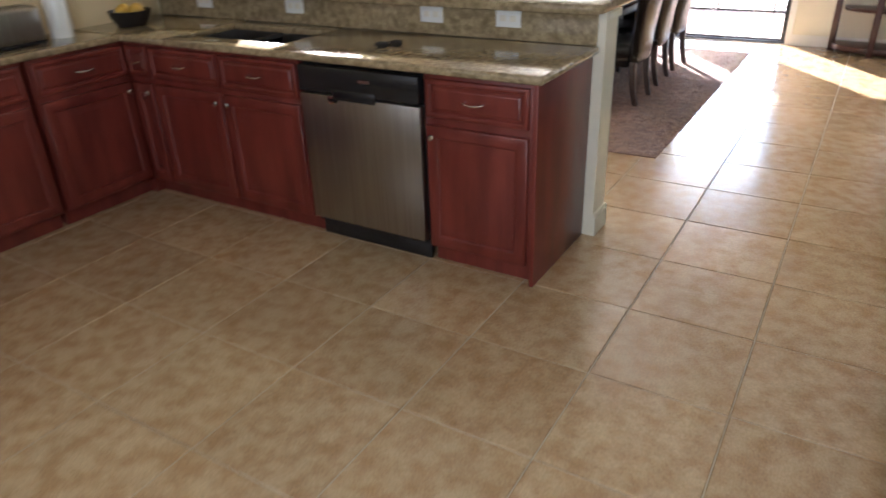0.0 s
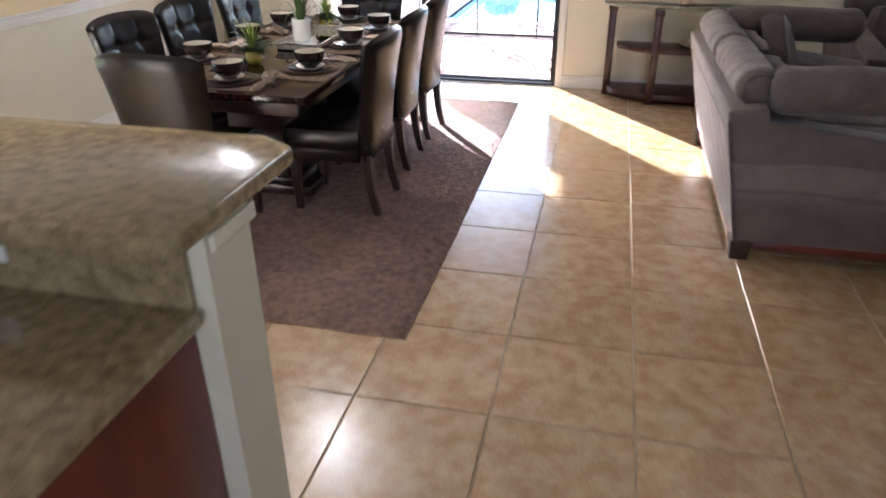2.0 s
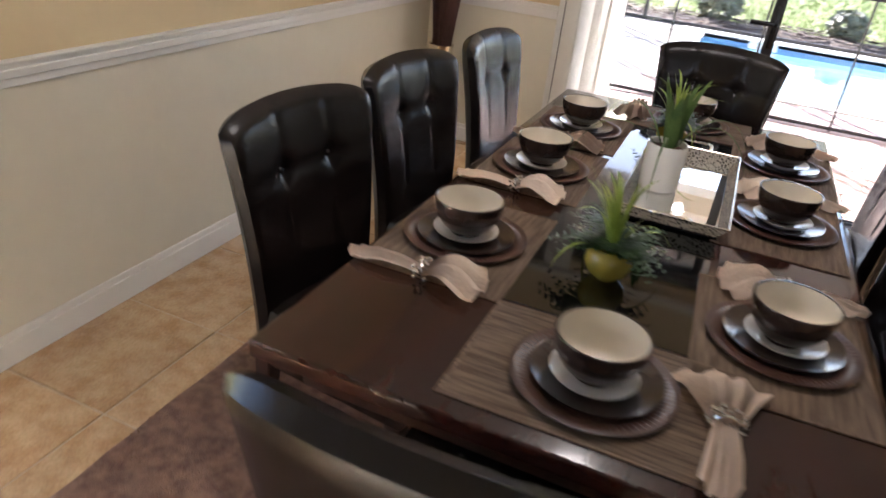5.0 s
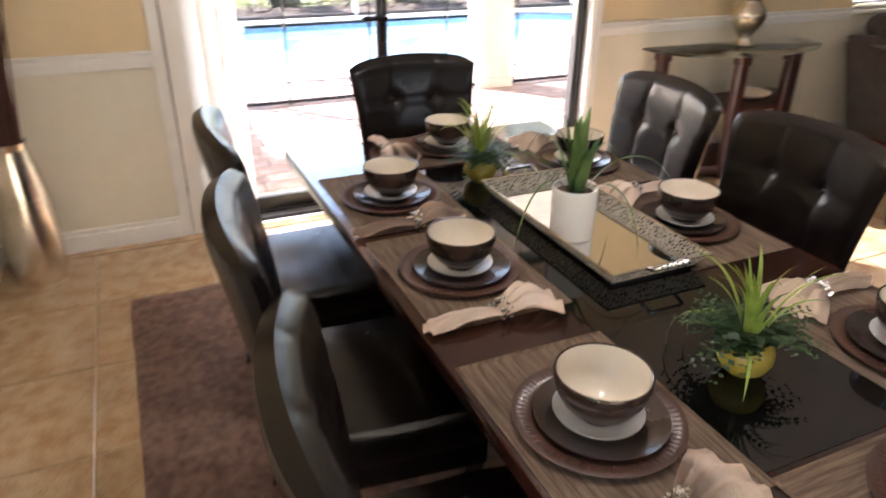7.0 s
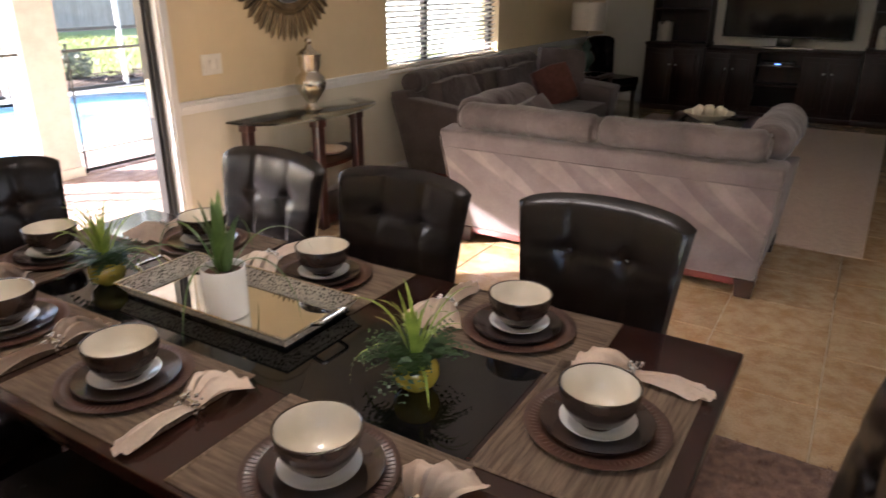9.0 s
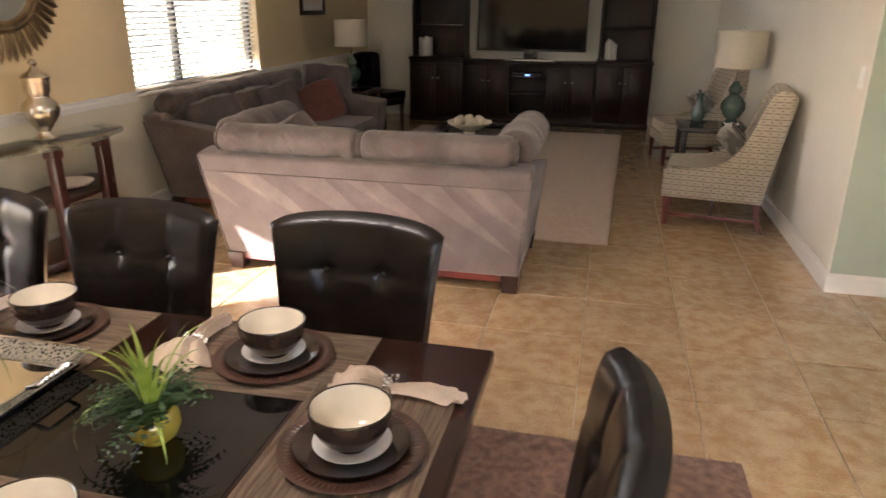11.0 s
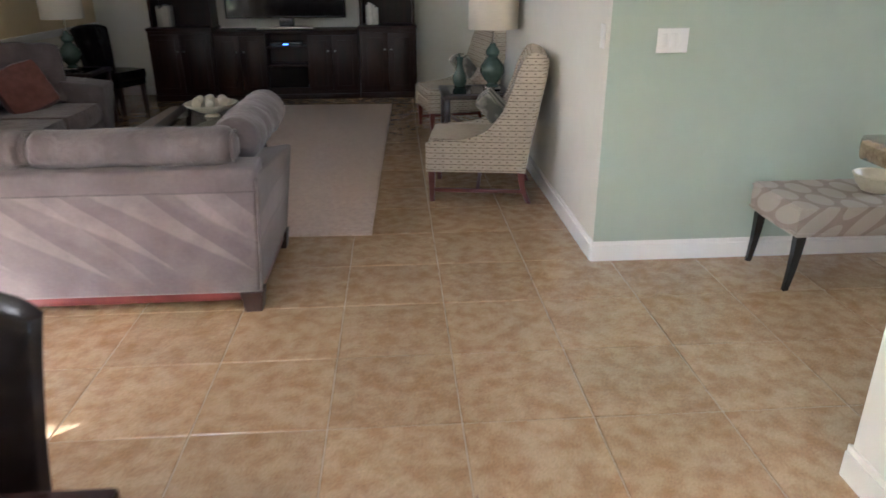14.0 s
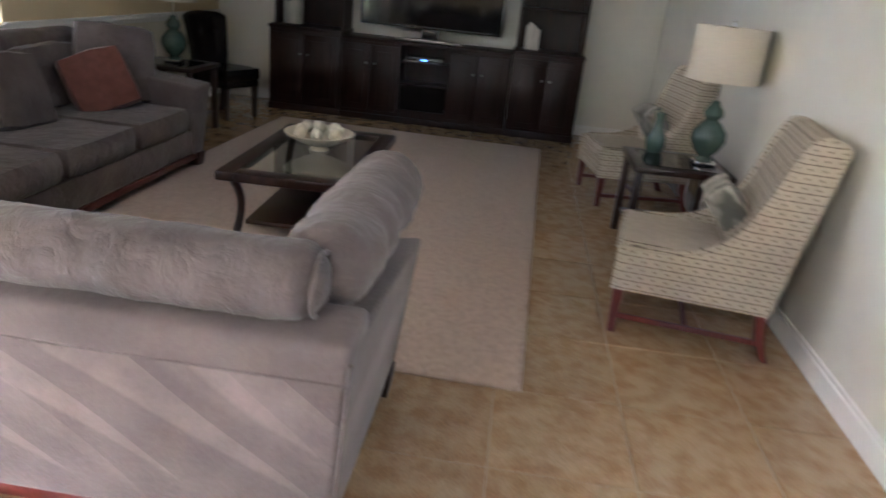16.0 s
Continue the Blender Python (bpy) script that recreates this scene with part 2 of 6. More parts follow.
V0, V1, VB, VT = -0.98, 0.15, 0.45, 2.0
for nm, y0, y1 in (("wall_west_kitchen", YS, V0), ("wall_west_dining", V1, YP + 0.2)):
    structure(nm + "_upper", box(XL - 0.15, XL, y0, y1, RAIL, H), WALL_TAN, "tan painted upper wall beside the dining table", "wall")
    structure(nm + "_lower", box(XL - 0.15, XL, y0, y1, -0.1, RAIL), WALL_CREAM, "cream painted lower wall under a chair rail", "wall")
structure("wall_west_head", box(XL - 0.15, XL, V0, V1, VT, H), WALL_TAN, "tan painted wall above the dining window", "wall")
structure("wall_west_apron", box(XL - 0.15, XL, V0, V1, -0.1, VB), WALL_CREAM, "cream painted wall below the dining window", "wall")
# the wall to the pool, round the sliding door and the window
for nm, x0, x1 in (("wall_patio_corner", XL, DOOR[0]), ("wall_patio_middle", DOOR[1], WIN[0]), ("wall_patio_far", WIN[1], XT)):
    structure(nm + "_upper", box(x0, x1, YP, YP + 0.2, RAIL, H), WALL_TAN, "tan painted upper wall with a white chair rail", "wall")
    structure(nm + "_lower", box(x0, x1, YP, YP + 0.2, -0.1, RAIL), WALL_CREAM, "cream painted lower wall under a chair rail", "wall")
structure("wall_patio_door_head", box(DOOR[0], DOOR[1], YP, YP + 0.2, DOOR[2], H), WALL_TAN, "tan painted wall above the sliding door", "wall")
structure("wall_window_apron_upper", box(WIN[0], WIN[1], YP, YP + 0.2, RAIL, WIN[2]), WALL_TAN, "tan painted strip of wall below the window", "wall")
structure("wall_window_apron_lower", box(WIN[0], WIN[1], YP, YP + 0.2, -0.1, RAIL), WALL_CREAM, "cream painted lower wall below the window", "wall")
structure("wall_window_head", box(WIN[0], WIN[1], YP, YP + 0.2, WIN[3], H), WALL_TAN, "tan painted wall above the window", "wall")
structure("wall_tv", box(XT, XT + 0.15, YG - 0.2, YP + 0.2, -0.1, H), WALL_IVORY, "ivory painted wall behind the entertainment centre", "wall")
structure("wall_living_side", box(XG + 0.004, XT, YG - 0.15, YG, -0.1, H), WALL_IVORY, "ivory painted wall behind the armchairs", "wall")
structure("wall_green", box(XG, XG + 0.15, YS, YG - 0.003, -0.1, H), WALL_GREEN, "sage green painted wall above a white baseboard", "wall")
structure("wall_south", box(XL, XG, YS - 0.15, YS, -0.1, H), WALL_TAN, "tan painted wall behind the kitchen", "wall")
structure("ceiling", box(XL - 0.15, XT + 0.15, YS - 0.15, YP + 0.2, H, H + 0.15), CEIL, "plain white textured ceiling", "ceiling")
floor = structure("floor", box(XL - 0.15, XT + 0.15, YS - 0.15, YP + 0.2, -0.12, -0.004), GROUT, "floor of mottled tan ceramic tiles with pale grout", "floor")

# chair rails and baseboards
def rail_profile(bm_list, axis, a, b, at, side):
    for z0, z1, d in ((RAIL - 0.02, RAIL + 0.045, 0.012), (RAIL + 0.006, RAIL + 0.03, 0.022), (RAIL + 0.045, RAIL + 0.055, 0.026)):
        if axis == "x":
            bm_list.append(box(a, b, min(at, at + side * d), max(at, at + side * d), z0, z1, 0.003))
        else:
            bm_list.append(box(min(at, at + side * d), max(at, at + side * d), a, b, z0, z1, 0.003))


def base_profile(bm_list, axis, a, b, at, side, h=0.11):
    for z0, z1, d in ((-0.002, h - 0.025, 0.014), (h - 0.025, h, 0.009)):
        if axis == "x":
            bm_list.append(box(a, b, min(at, at + side * d), max(at, at + side * d), z0, z1, 0.003))
        else:
            bm_list.append(box(min(at, at + side * d), max(at, at + side * d), a, b, z0, z1, 0.003))


rails = []
rail_profile(rails, "y", V1 + 0.072, YP, XL, 1)
structure("chair_rail_west", merge(*rails), TRIM, "white moulded chair rail on the dining wall", "chair rail")
for nm, a, b in (("corner", XL, DOOR[0] - 0.056), ("middle", DOOR[1] + 0.051, WIN[0]), ("far", WIN[1], XT)):
    rails = []
    rail_profile(rails, "x", a + (0.026 if nm == "corner" else 0), b, YP, -1)
    structure("chair_rail_" + nm, merge(*rails), TRIM, "white moulded chair rail on the patio wall", "chair rail")
for nm, axis, a, b, at, side, hh in (("west", "y", -1.9, YP, XL, 1, 0.11), ("corner", "x", XL + 0.014, DOOR[0] - 0.056, YP, -1, 0.11), ("middle", "x", DOOR[1] + 0.051, XT, YP, -1, 0.11),
                                 ("tv", "y", YG, YP - 0.014, XT, -1, 0.11), ("living_side", "x", XG + 0.002, XT - 0.014, YG, 1, 0.12), ("green", "y", YS, YG + 0.012, XG, -1, 0.115)):
    bl = []
    base_profile(bl, axis, a, b, at, side, hh)
    structure("baseboard_" + nm, merge(*bl), TRIM, "white painted baseboard along the wall", "baseboard")
# ---- dining materials ----
MAT_WEAVE = mat("woven_placemat", (0.098, 0.066, 0.043), (0.22, 0.158, 0.11), 10.0, 0.85, 0.5, fine=0.35, stretch=(1, 12, 1), vary=0.06)
STONEWARE = mat("brown_glazed_stoneware", (0.024, 0.014, 0.011), (0.046, 0.026, 0.019), 12.0, 0.22, 0.03, fine=0.2, coat=0.3)
CHARGER = mat("bronze_charger", (0.048, 0.023, 0.016), (0.085, 0.041, 0.028), 8.0, 0.32, 0.05, fine=0.2, coat=0.1)
CREAM = mat("cream_glaze", (0.70, 0.645, 0.54), (0.78, 0.725, 0.62), 6.0, 0.18, fine=0.03, coat=0.3)
WHITEWARE = mat("white_china", (0.78, 0.78, 0.76), (0.84, 0.84, 0.82), 6.0, 0.2, fine=0.02, coat=0.3)
LINEN = mat("cream_linen", (0.75, 0.61, 0.50), (0.83, 0.70, 0.59), 14.0, 0.85, 0.35, fine=0.08)
MIRROR = mat("mirror_glass", (0.86, 0.87, 0.85), (0.88, 0.89, 0.87), 2.0, 0.015, metal=1.0)
SILVER = mat("mercury_silver", (0.58, 0.52, 0.42), (0.78, 0.72, 0.62), 7.0, 0.16, 0.05, metal=1.0, fine=0.1, rough2=0.3)
POT_YELLOW = mat("olive_yellow_glaze", (0.30, 0.24, 0.035), (0.40, 0.33, 0.06), 8.0, 0.16, fine=0.08, coat=0.4)
LEAF_LIME = mat("lime_leaf", (0.16, 0.25, 0.03), (0.30, 0.38, 0.07), 20.0, 0.45, 0.1, fine=0.2)
LEAF_DARK = mat("dark_leaf", (0.012, 0.042, 0.012), (0.035, 0.085, 0.022), 20.0, 0.45, 0.1, fine=0.25)
LEAF_ALOE = mat("aloe_leaf", (0.05, 0.11, 0.03), (0.12, 0.20, 0.05), 14.0, 0.4, 0.1, fine=0.2)
REED = mat("dried_reed", (0.045, 0.013, 0.009), (0.085, 0.03, 0.02), 10.0, 0.6, 0.2, fine=0.3)
BLIND = mat("white_vinyl", (0.74, 0.73, 0.69), (0.80, 0.79, 0.75), 3.0, 0.45, 0.05, fine=0.03)


def let_light_through(m, share):
    """Thin cloth or vinyl that glows when light falls on its other side."""
    nt = m.node_tree
    tr = nt.nodes.new("ShaderNodeBsdfTranslucent")
    tr.inputs["Color"].default_value = (0.8, 0.76, 0.68, 1)
    mx = nt.nodes.new("ShaderNodeMixShader")
    mx.inputs[0].default_value = share
    nt.links.new(nt.nodes["Principled BSDF"].outputs[0], mx.inputs[1])
    nt.links.new(tr.outputs[0], mx.inputs[2])
    nt.links.new(mx.outputs[0], nt.nodes["Material Output"].inputs["Surface"])


let_light_through(BLIND, 0.35)
PLATE = mat("ivory_plastic", (0.74, 0.69, 0.58), (0.78, 0.73, 0.62), 3.0, 0.35, fine=0.02)


def pierced(name, dark, light, scale):
    """A cell pattern of pale rings on a dark ground, as of cut metal."""
    m = mat(name, light, tuple(min(1, c * 1.15) for c in light), 12.0, 0.35, 0.1, metal=0.05, fine=0.1)
    nt = m.node_tree
    co = nt.nodes["Texture Coordinate"]
    vor = nt.nodes.new("ShaderNodeTexVoronoi")
    vor.feature, vor.inputs["Scale"].default_value = "DISTANCE_TO_EDGE", scale
    nt.links.new(co.outputs["Object"], vor.inputs["Vector"])
    ramp = nt.nodes.new("ShaderNodeValToRGB")
    ramp.color_ramp.elements[0].position, ramp.color_ramp.elements[1].position = 0.13, 0.20
    nt.links.new(vor.outputs["Distance"], ramp.inputs["Fac"])
    mix = nt.nodes.new("ShaderNodeMix")
    mix.data_type = "RGBA"
    mix.inputs["B"].default_value = (*dark, 1)
    nt.links.new(ramp.outputs["Color"], mix.inputs["Factor"])
    nt.links.new(nt.nodes["Hue/Saturation/Value"].outputs["Color"], mix.inputs["A"])
    nt.links.new(mix.outputs["Result"], nt.nodes["Principled BSDF"].inputs["Base Color"])
    return m


PIERCED = pierced("pierced_metal", (0.03, 0.024, 0.018), (0.60, 0.56, 0.48), 105.0)

# ---- sliding door ----
door = tagged(new("door_1"), "bronze-framed sliding glass door to the pool patio", "sliding door", "", "structure")
door.location = (0, YP + 0.1, 0)
D0, D1, DH = DOOR
part("head", box(D0, D1, -0.05, 0.05, DH - 0.05, DH), BRONZE, door)
part("threshold", merge(box(D0, D1, -0.08, 0.07, -0.02, 0.022, 0.004), box(D0, D1, -0.022, -0.014, 0.022, 0.034), box(D0, D1, 0.02, 0.028, 0.022, 0.034)), BRONZE, door, "dark metal door track")
part("jamb", merge(box(D0, D0 + 0.035, -0.05, 0.05, 0, DH - 0.05), box(D0 + 0.035, D0 + 0.05, -0.03, 0.03, 0, DH - 0.05)), BRONZE, door)
part("jamb", merge(box(D1 - 0.045, D1 - 0.012, -0.05, 0.05, 0, DH - 0.05), box(D1 - 0.06, D1 - 0.045, -0.03, 0.03, 0, DH - 0.05)), BRONZE, door)
part("strike_plate", box(D1 - 0.064, D1 - 0.058, -0.02, 0.012, 0.84, 1.06, 0.002), STEEL, door, "steel strike plate on the jamb")
leaf = part("door_panel", merge(box(D0 + 0.05, D0 + 0.10, 0.004, 0.04, 0.03, DH - 0.06, 0.003), box(-0.305, -0.25, 0.004, 0.04, 0.03, DH - 0.06, 0.003), box(D0 + 0.10, -0.305, 0.004, 0.04, 0.03, 0.10, 0.003), box(D0 + 0.10, -0.305, 0.004, 0.04, DH - 0.12, DH - 0.06, 0.003)), BRONZE, door)
part("handle", merge(box(-0.29, -0.262, -0.012, 0.003, 0.87, 1.09, 0.003), box(-0.40, -0.262, -0.05, -0.034, 0.985, 1.01, 0.004), box(-0.285, -0.265, -0.05, -0.01, 0.985, 1.01, 0.003)), BLACK, leaf, "black door handle")
pane = part("pane", box(D0 + 0.10, -0.305, 0.02, 0.026, 0.10, DH - 0.12), GLASS, leaf)
pane.visible_shadow = False
structure("trim_door_sill", box(D0, D1, YP - 0.002, YP + 0.018, -0.01, 0.004), TRIM, "pale strip at the foot of the sliding door", "trim")
for nm, x0, x1 in (("left", D0 - 0.055, D0 - 0.002), ("right", D1 + 0.002, D1 + 0.05)):
    structure("trim_door_" + nm, box(x0, x1, YP - 0.014, YP - 0.001, 0, DH + 0.05, 0.003), TRIM, "white painted casing beside the sliding door", "trim")
structure("trim_door_return", box(D1 - 0.012, D1 - 0.001, YP + 0.001, YP + 0.05, 0, DH), TRIM, "white painted return of the door opening", "trim")

blinds = thing("vertical_blind", "white vertical blind slats drawn aside at the sliding door", "blind")
blinds.location = (D0, YP - 0.06, 0)
part("head_rail", box(-0.02, 2.3, -0.03, 0.02, DH + 0.055, DH + 0.10, 0.004), BLIND, blinds)
sl = bmesh.new()
rows = 6
for i in range(rows + 1):
    u = i / rows
    for k in (0, 1):
        sl.verts.new((-0.045 + 0.09 * u, 0.006 * math.sin(math.pi * u) + 0.001 * k, 0.03 if k == 0 else DH + 0.05))
sl.verts.ensure_lookup_table()
for i in range(rows):
    sl.faces.new([sl.verts[2 * i], sl.verts[2 * i + 2], sl.verts[2 * i + 3], sl.verts[2 * i + 1]])
bmesh.ops.solidify(sl, geom=list(sl.faces), thickness=0.0012)
slat_me = mesh_of(sl, "slat", BLIND)
for i in range(4):
    s = new("slat", slat_me)
    s.parent = blinds
    s.matrix_basis = pose(0.045 + 0.078 * i, 0, 0, 0, 0, 7 + 2 * math.sin(i * 1.7))
part("cord", tube([(0.0, -0.03, 0.25 + 0.1 * k) for k in range(18)], 0.0025, 5), BLACK, blinds, "thin dark pull cord")

# switch plate by the door
sp = thing("light_switch", "ivory three-gang light switch plate on the tan wall", "light switch", m=pose(1.29, YP, 1.115))
part("plate", box(-0.078, 0.078, -0.007, 0, -0.06, 0.06, 0.003), PLATE, sp)
for k in (-0.046, 0, 0.046):
    part("rocker", box(k - 0.016, k + 0.016, -0.011, -0.006, -0.033, 0.033, 0.002), PLATE, sp)

# ---- dining rug ----
rug = bmesh.new()
RX0, RX1, RY0, RY1 = -1.68, 0.71, -0.81, 2.68
nx, ny = 90, 130
grid = [[rug.verts.new((RX0 + (RX1 - RX0) * i / nx, RY0 + (RY1 - RY0) * j / ny, 0.0)) for i in range(nx + 1)] for j in range(ny + 1)]
for j in range(ny + 1):
    for i in range(nx + 1):
        v = grid[j][i]
        e = min(i, nx - i, j, ny - j)
        v.co.z = 0.006 if e == 0 else 0.014 + 0.006 * noise.noise(Vector((v.co.x * 16, v.co.y * 16, 0)))
        if e == 0:
            v.co.x += 0.006 * noise.noise(Vector((v.co.y * 12, 3.1, v.co.x)))
            v.co.y += 0.006 * noise.noise(Vector((v.co.x * 12, 7.7, v.co.y)))
for j in range(ny):
    for i in range(nx):
        rug.faces.new([grid[j][i], grid[j][i + 1], grid[j + 1][i + 1], grid[j + 1][i]])
ring = bmesh.ops.extrude_edge_only(rug, edges=[e for e in rug.edges if e.is_boundary])
for g in ring["geom"]:
    if isinstance(g, bmesh.types.BMVert):
        g.co.z = 0.0
dining_rug = thing("area_rug", "brown shag area rug under the dining table", "rug")
part("rug_surface", rug, RUG, dining_rug)
# tufts that stand up out of the pile
tuft = bmesh.new()
rt = random.Random(5)
for _ in range(9000):
    x, y = rt.uniform(RX0 + 0.01, RX1 - 0.005), rt.uniform(RY0 + 0.005, RY1 - 0.01)
    a, L, w = rt.uniform(0, 6.28), rt.uniform(0.010, 0.022), rt.uniform(0.002, 0.004)
    c, s = math.cos(a), math.sin(a)
    lean = rt.uniform(0.2, 1.0) * L
    p = [tuft.verts.new((x - s * w, y + c * w, 0.012)), tuft.verts.new((x + s * w, y - c * w, 0.012)), tuft.verts.new((x + c * lean, y + s * lean, 0.012 + L * 0.8))]
    tuft.faces.new(p)
tagged(part("pile", tuft, RUG, dining_rug, smooth=False), "short shaggy brown tufts", "", "", "stuff")

# ---- dining table ----
table = thing("dining_table", "dark espresso wood dining table with black glass inlay set for eight", "dining table")
TX0, TX1, TY0, TY1, TZ = -1.06, 0.0, 0.0, 2.235, 0.726
part("tabletop", box(TX0, TX1, TY0, TY1, TZ - 0.038, TZ, 0.008, 3), TABLETOP, table, "polished dark wooden top")
part("glass_inlay", box(-0.725, -0.335, 0.385, 1.86, TZ - 0.002, TZ + 0.0015, 0.0008, 1), BLACKGLASS, table, "glossy black glass inlay")
part("apron", box(TX0 + 0.07, TX1 - 0.07, TY0 + 0.07, TY0 + 0.095, TZ - 0.12, TZ - 0.038, 0.003), WOOD, table)
part("apron", box(TX0 + 0.07, TX1 - 0.07, TY1 - 0.095, TY1 - 0.07, TZ - 0.12, TZ - 0.038, 0.003), WOOD, table)
part("apron", box(TX0 + 0.07, TX0 + 0.095, TY0 + 0.095, TY1 - 0.095, TZ - 0.12, TZ - 0.038, 0.003), WOOD, table)
part("apron", box(TX1 - 0.095, TX1 - 0.07, TY0 + 0.095, TY1 - 0.095, TZ - 0.12, TZ - 0.038, 0.003), WOOD, table)
for y in (0.58, 1.66):
    part("pedestal", merge(box(-0.70, -0.36, y - 0.11, y + 0.11, 0.10, TZ - 0.09, 0.012), box(-0.76, -0.30, y - 0.15, y + 0.15, TZ - 0.12, TZ - 0.04, 0.01)), WOOD, table)
    part("foot", merge(box(-0.86, -0.20, y - 0.16, y + 0.16, 0.016, 0.075, 0.012), box(-0.78, -0.28, y - 0.14, y + 0.14, 0.07, 0.115, 0.012)), WOOD, table)
part("stretcher", box(-0.57, -0.49, 0.69, 1.55, 0.16, 0.28, 0.008), WOOD, table)

# ---- dining chairs ----
def chair_back():
    bm = bmesh.new()
    nu, nv = 44, 40
    rings = {}
    for side in (1, -1):
        for j in range(nv + 1):
            v = j / nv
            for i in range(nu + 1):
                u = 2 * i / nu - 1
                edge = (1 - abs(u) ** (16 if side == 1 else 5)) ** 0.5 * (1 - abs(2 * v - 1) ** 16) ** 0.5
                half = 0.213 + 0.058 * v ** 1.3
                z = 0.305 + 0.635 * v + 0.022 * (1 - u * u) * v ** 3 - 0.022 * abs(u) ** 8 * v ** 8
                y = -0.205 - 0.10 * v ** 1.6 + 0.046 * u * u * v
                t = (0.036 if side == 1 else 0.044) * edge
                if side == 1 and v > 0.3:
                    dz = (z - 0.79)
                    for bx in (-0.09, 0.09):
                        d2 = (u * half - bx) ** 2 + dz * dz
                        t -= 0.013 * math.exp(-d2 / 0.0010) * min(1, edge * 1.5)
                        t -= 0.0045 * math.exp(-((u * half - bx) ** 2) / 0.00012) * edge * (1 if v > 0.42 else 0)
                    t -= 0.0045 * math.exp(-dz * dz / 0.00012) * edge
                elif side == -1:
                    t -= 0.002 * math.exp(-((abs(u) - 0.86) ** 2) / 0.0006) * edge
                rings[side, j, i] = (u * half, y + side * t, z)
    vid = {}
    for key, co in rings.items():
        s, j, i = key
        rim = i in (0, nu) or j in (0, nv)
        k = (0 if rim else s, j, i)
        if k not in vid:
            vid[k] = bm.verts.new(co)
    for s in (1, -1):
        for j in range(nv):
            for i in range(nu):
                q = [vid[(0 if (ii in (0, nu) or jj in (0, nv)) else s, jj, ii)] for ii, jj in ((i, j), (i + 1, j), (i + 1, j + 1), (i, j + 1))]
                bm.faces.new(q if s == -1 else q[::-1])
    bmesh.ops.recalc_face_normals(bm, faces=list(bm.faces))
    return bm


def leg_bm(x, y0, y1, z1, w0, w1):
    """A tapered square leg that sweeps from y1 at the top to y0 at the floor."""
    bm = bmesh.new()
    prev = None
    for k in range(7):
        f = k / 6
        z = z1 * (1 - f)
        y = y1 + (y0 - y1) * f ** 2.2
        w = w1 + (w0 - w1) * f
        ring = [bm.verts.new((x + sx * w, y + sy * w, z)) for sx, sy in ((-1, -1), (1, -1), (1, 1), (-1, 1))]
        if prev:
            for q in range(4):
                bm.faces.new([prev[q], prev[(q + 1) % 4], ring[(q + 1) % 4], ring[q]])
        else:
            bm.faces.new(ring)
        prev = ring
    bm.faces.new(prev[::-1])
    bmesh.ops.recalc_face_normals(bm, faces=list(bm.faces))
    bmesh.ops.bevel(bm, geom=[e for e in bm.edges if abs(e.verts[0].co.z - e.verts[1].co.z) > 0.01], offset=0.004, segments=1, affect="EDGES")
    return bm


def dining_chair(m):
    c = thing("dining_chair", "dark brown tufted leather dining chair with wooden legs at the table", "chair", "chairs round the dining table", m)
    part("backrest", chair_back(), LEATHER, c)
    part("seat", moved(puff(0.47, 0.45, 0.115, 0.22, 10, 0.004), pose(0, 0.035, 0.42)), LEATHER, c)
    part("seat_frame", box(-0.215, 0.215, -0.17, 0.235, 0.30, 0.395, 0.008), LEATHER, c)
    for bx in (-0.09, 0.09):
        part("button", moved(lathe([(0, 0.004), (0.006, 0.0035), (0.009, 0.001), (0.008, -0.002), (0, -0.003)], 12), pose(bx, -0.205 - 0.10 * 0.62 + 0.022, 0.79, -70)), LEATHER, c)
    for sx in (-0.185, 0.185):
        part("leg", leg_bm(sx, 0.205, 0.205, 0.33, 0.018, 0.025), WOOD, c)
        part("leg", leg_bm(sx, -0.25, -0.205, 0.34, 0.019, 0.026), WOOD, c)
    return c


FZ = 0.014
first_chair = dining_chair(pose(-0.005, 0.465, FZ, 0, 0, 90))
for m in (pose(-0.035, 1.16, FZ, 0, 0, 91), pose(-0.035, 1.775, FZ, 0, 0, 88), pose(-1.10, 0.575, FZ, 0, 0, -97), pose(-1.095, 1.195, FZ, 0, 0, -97), pose(-1.045, 1.85, FZ, 0, 0, -92),
          pose(-0.475, 2.22, FZ, 0, 0, 178), pose(-0.595, -0.03, FZ, 0, 0, 1)):
    copy_thing(first_chair, m)

# ---- place settings ----
def ribbed_charger():
    bm = bmesh.new()
    seg = 144
    prof = [(0.0, 0.004, 0), (0.10, 0.004, 0), (0.108, 0.007, 0), (0.114, 0.0085, 1), (0.128, 0.011, 1), (0.141, 0.013, 1), (0.147, 0.0135, 0), (0.146, 0.0105, 0), (0.10, 0.0, 0), (0.0, 0.0, 0)]
    rings = []
    for r, z, rib in prof:
        if r == 0:
            rings.append([bm.verts.new((0, 0, z))])
        else:
            rings.append([bm.verts.new((r * math.cos(2 * math.pi * k / seg), r * math.sin(2 * math.pi * k / seg), z + (0.0026 if rib and k % 2 else 0))) for k in range(seg)])
    for a, b in zip(rings, rings[1:]):
        for k in range(seg):
            q = [a[k % len(a)], a[(k + 1) % len(a)], b[(k + 1) % len(b)], b[k % len(b)]]
            q = [v for i, v in enumerate(q) if v not in q[:i]]
            bm.faces.new(q)
    bmesh.ops.recalc_face_normals(bm, faces=list(bm.faces))
    return bm


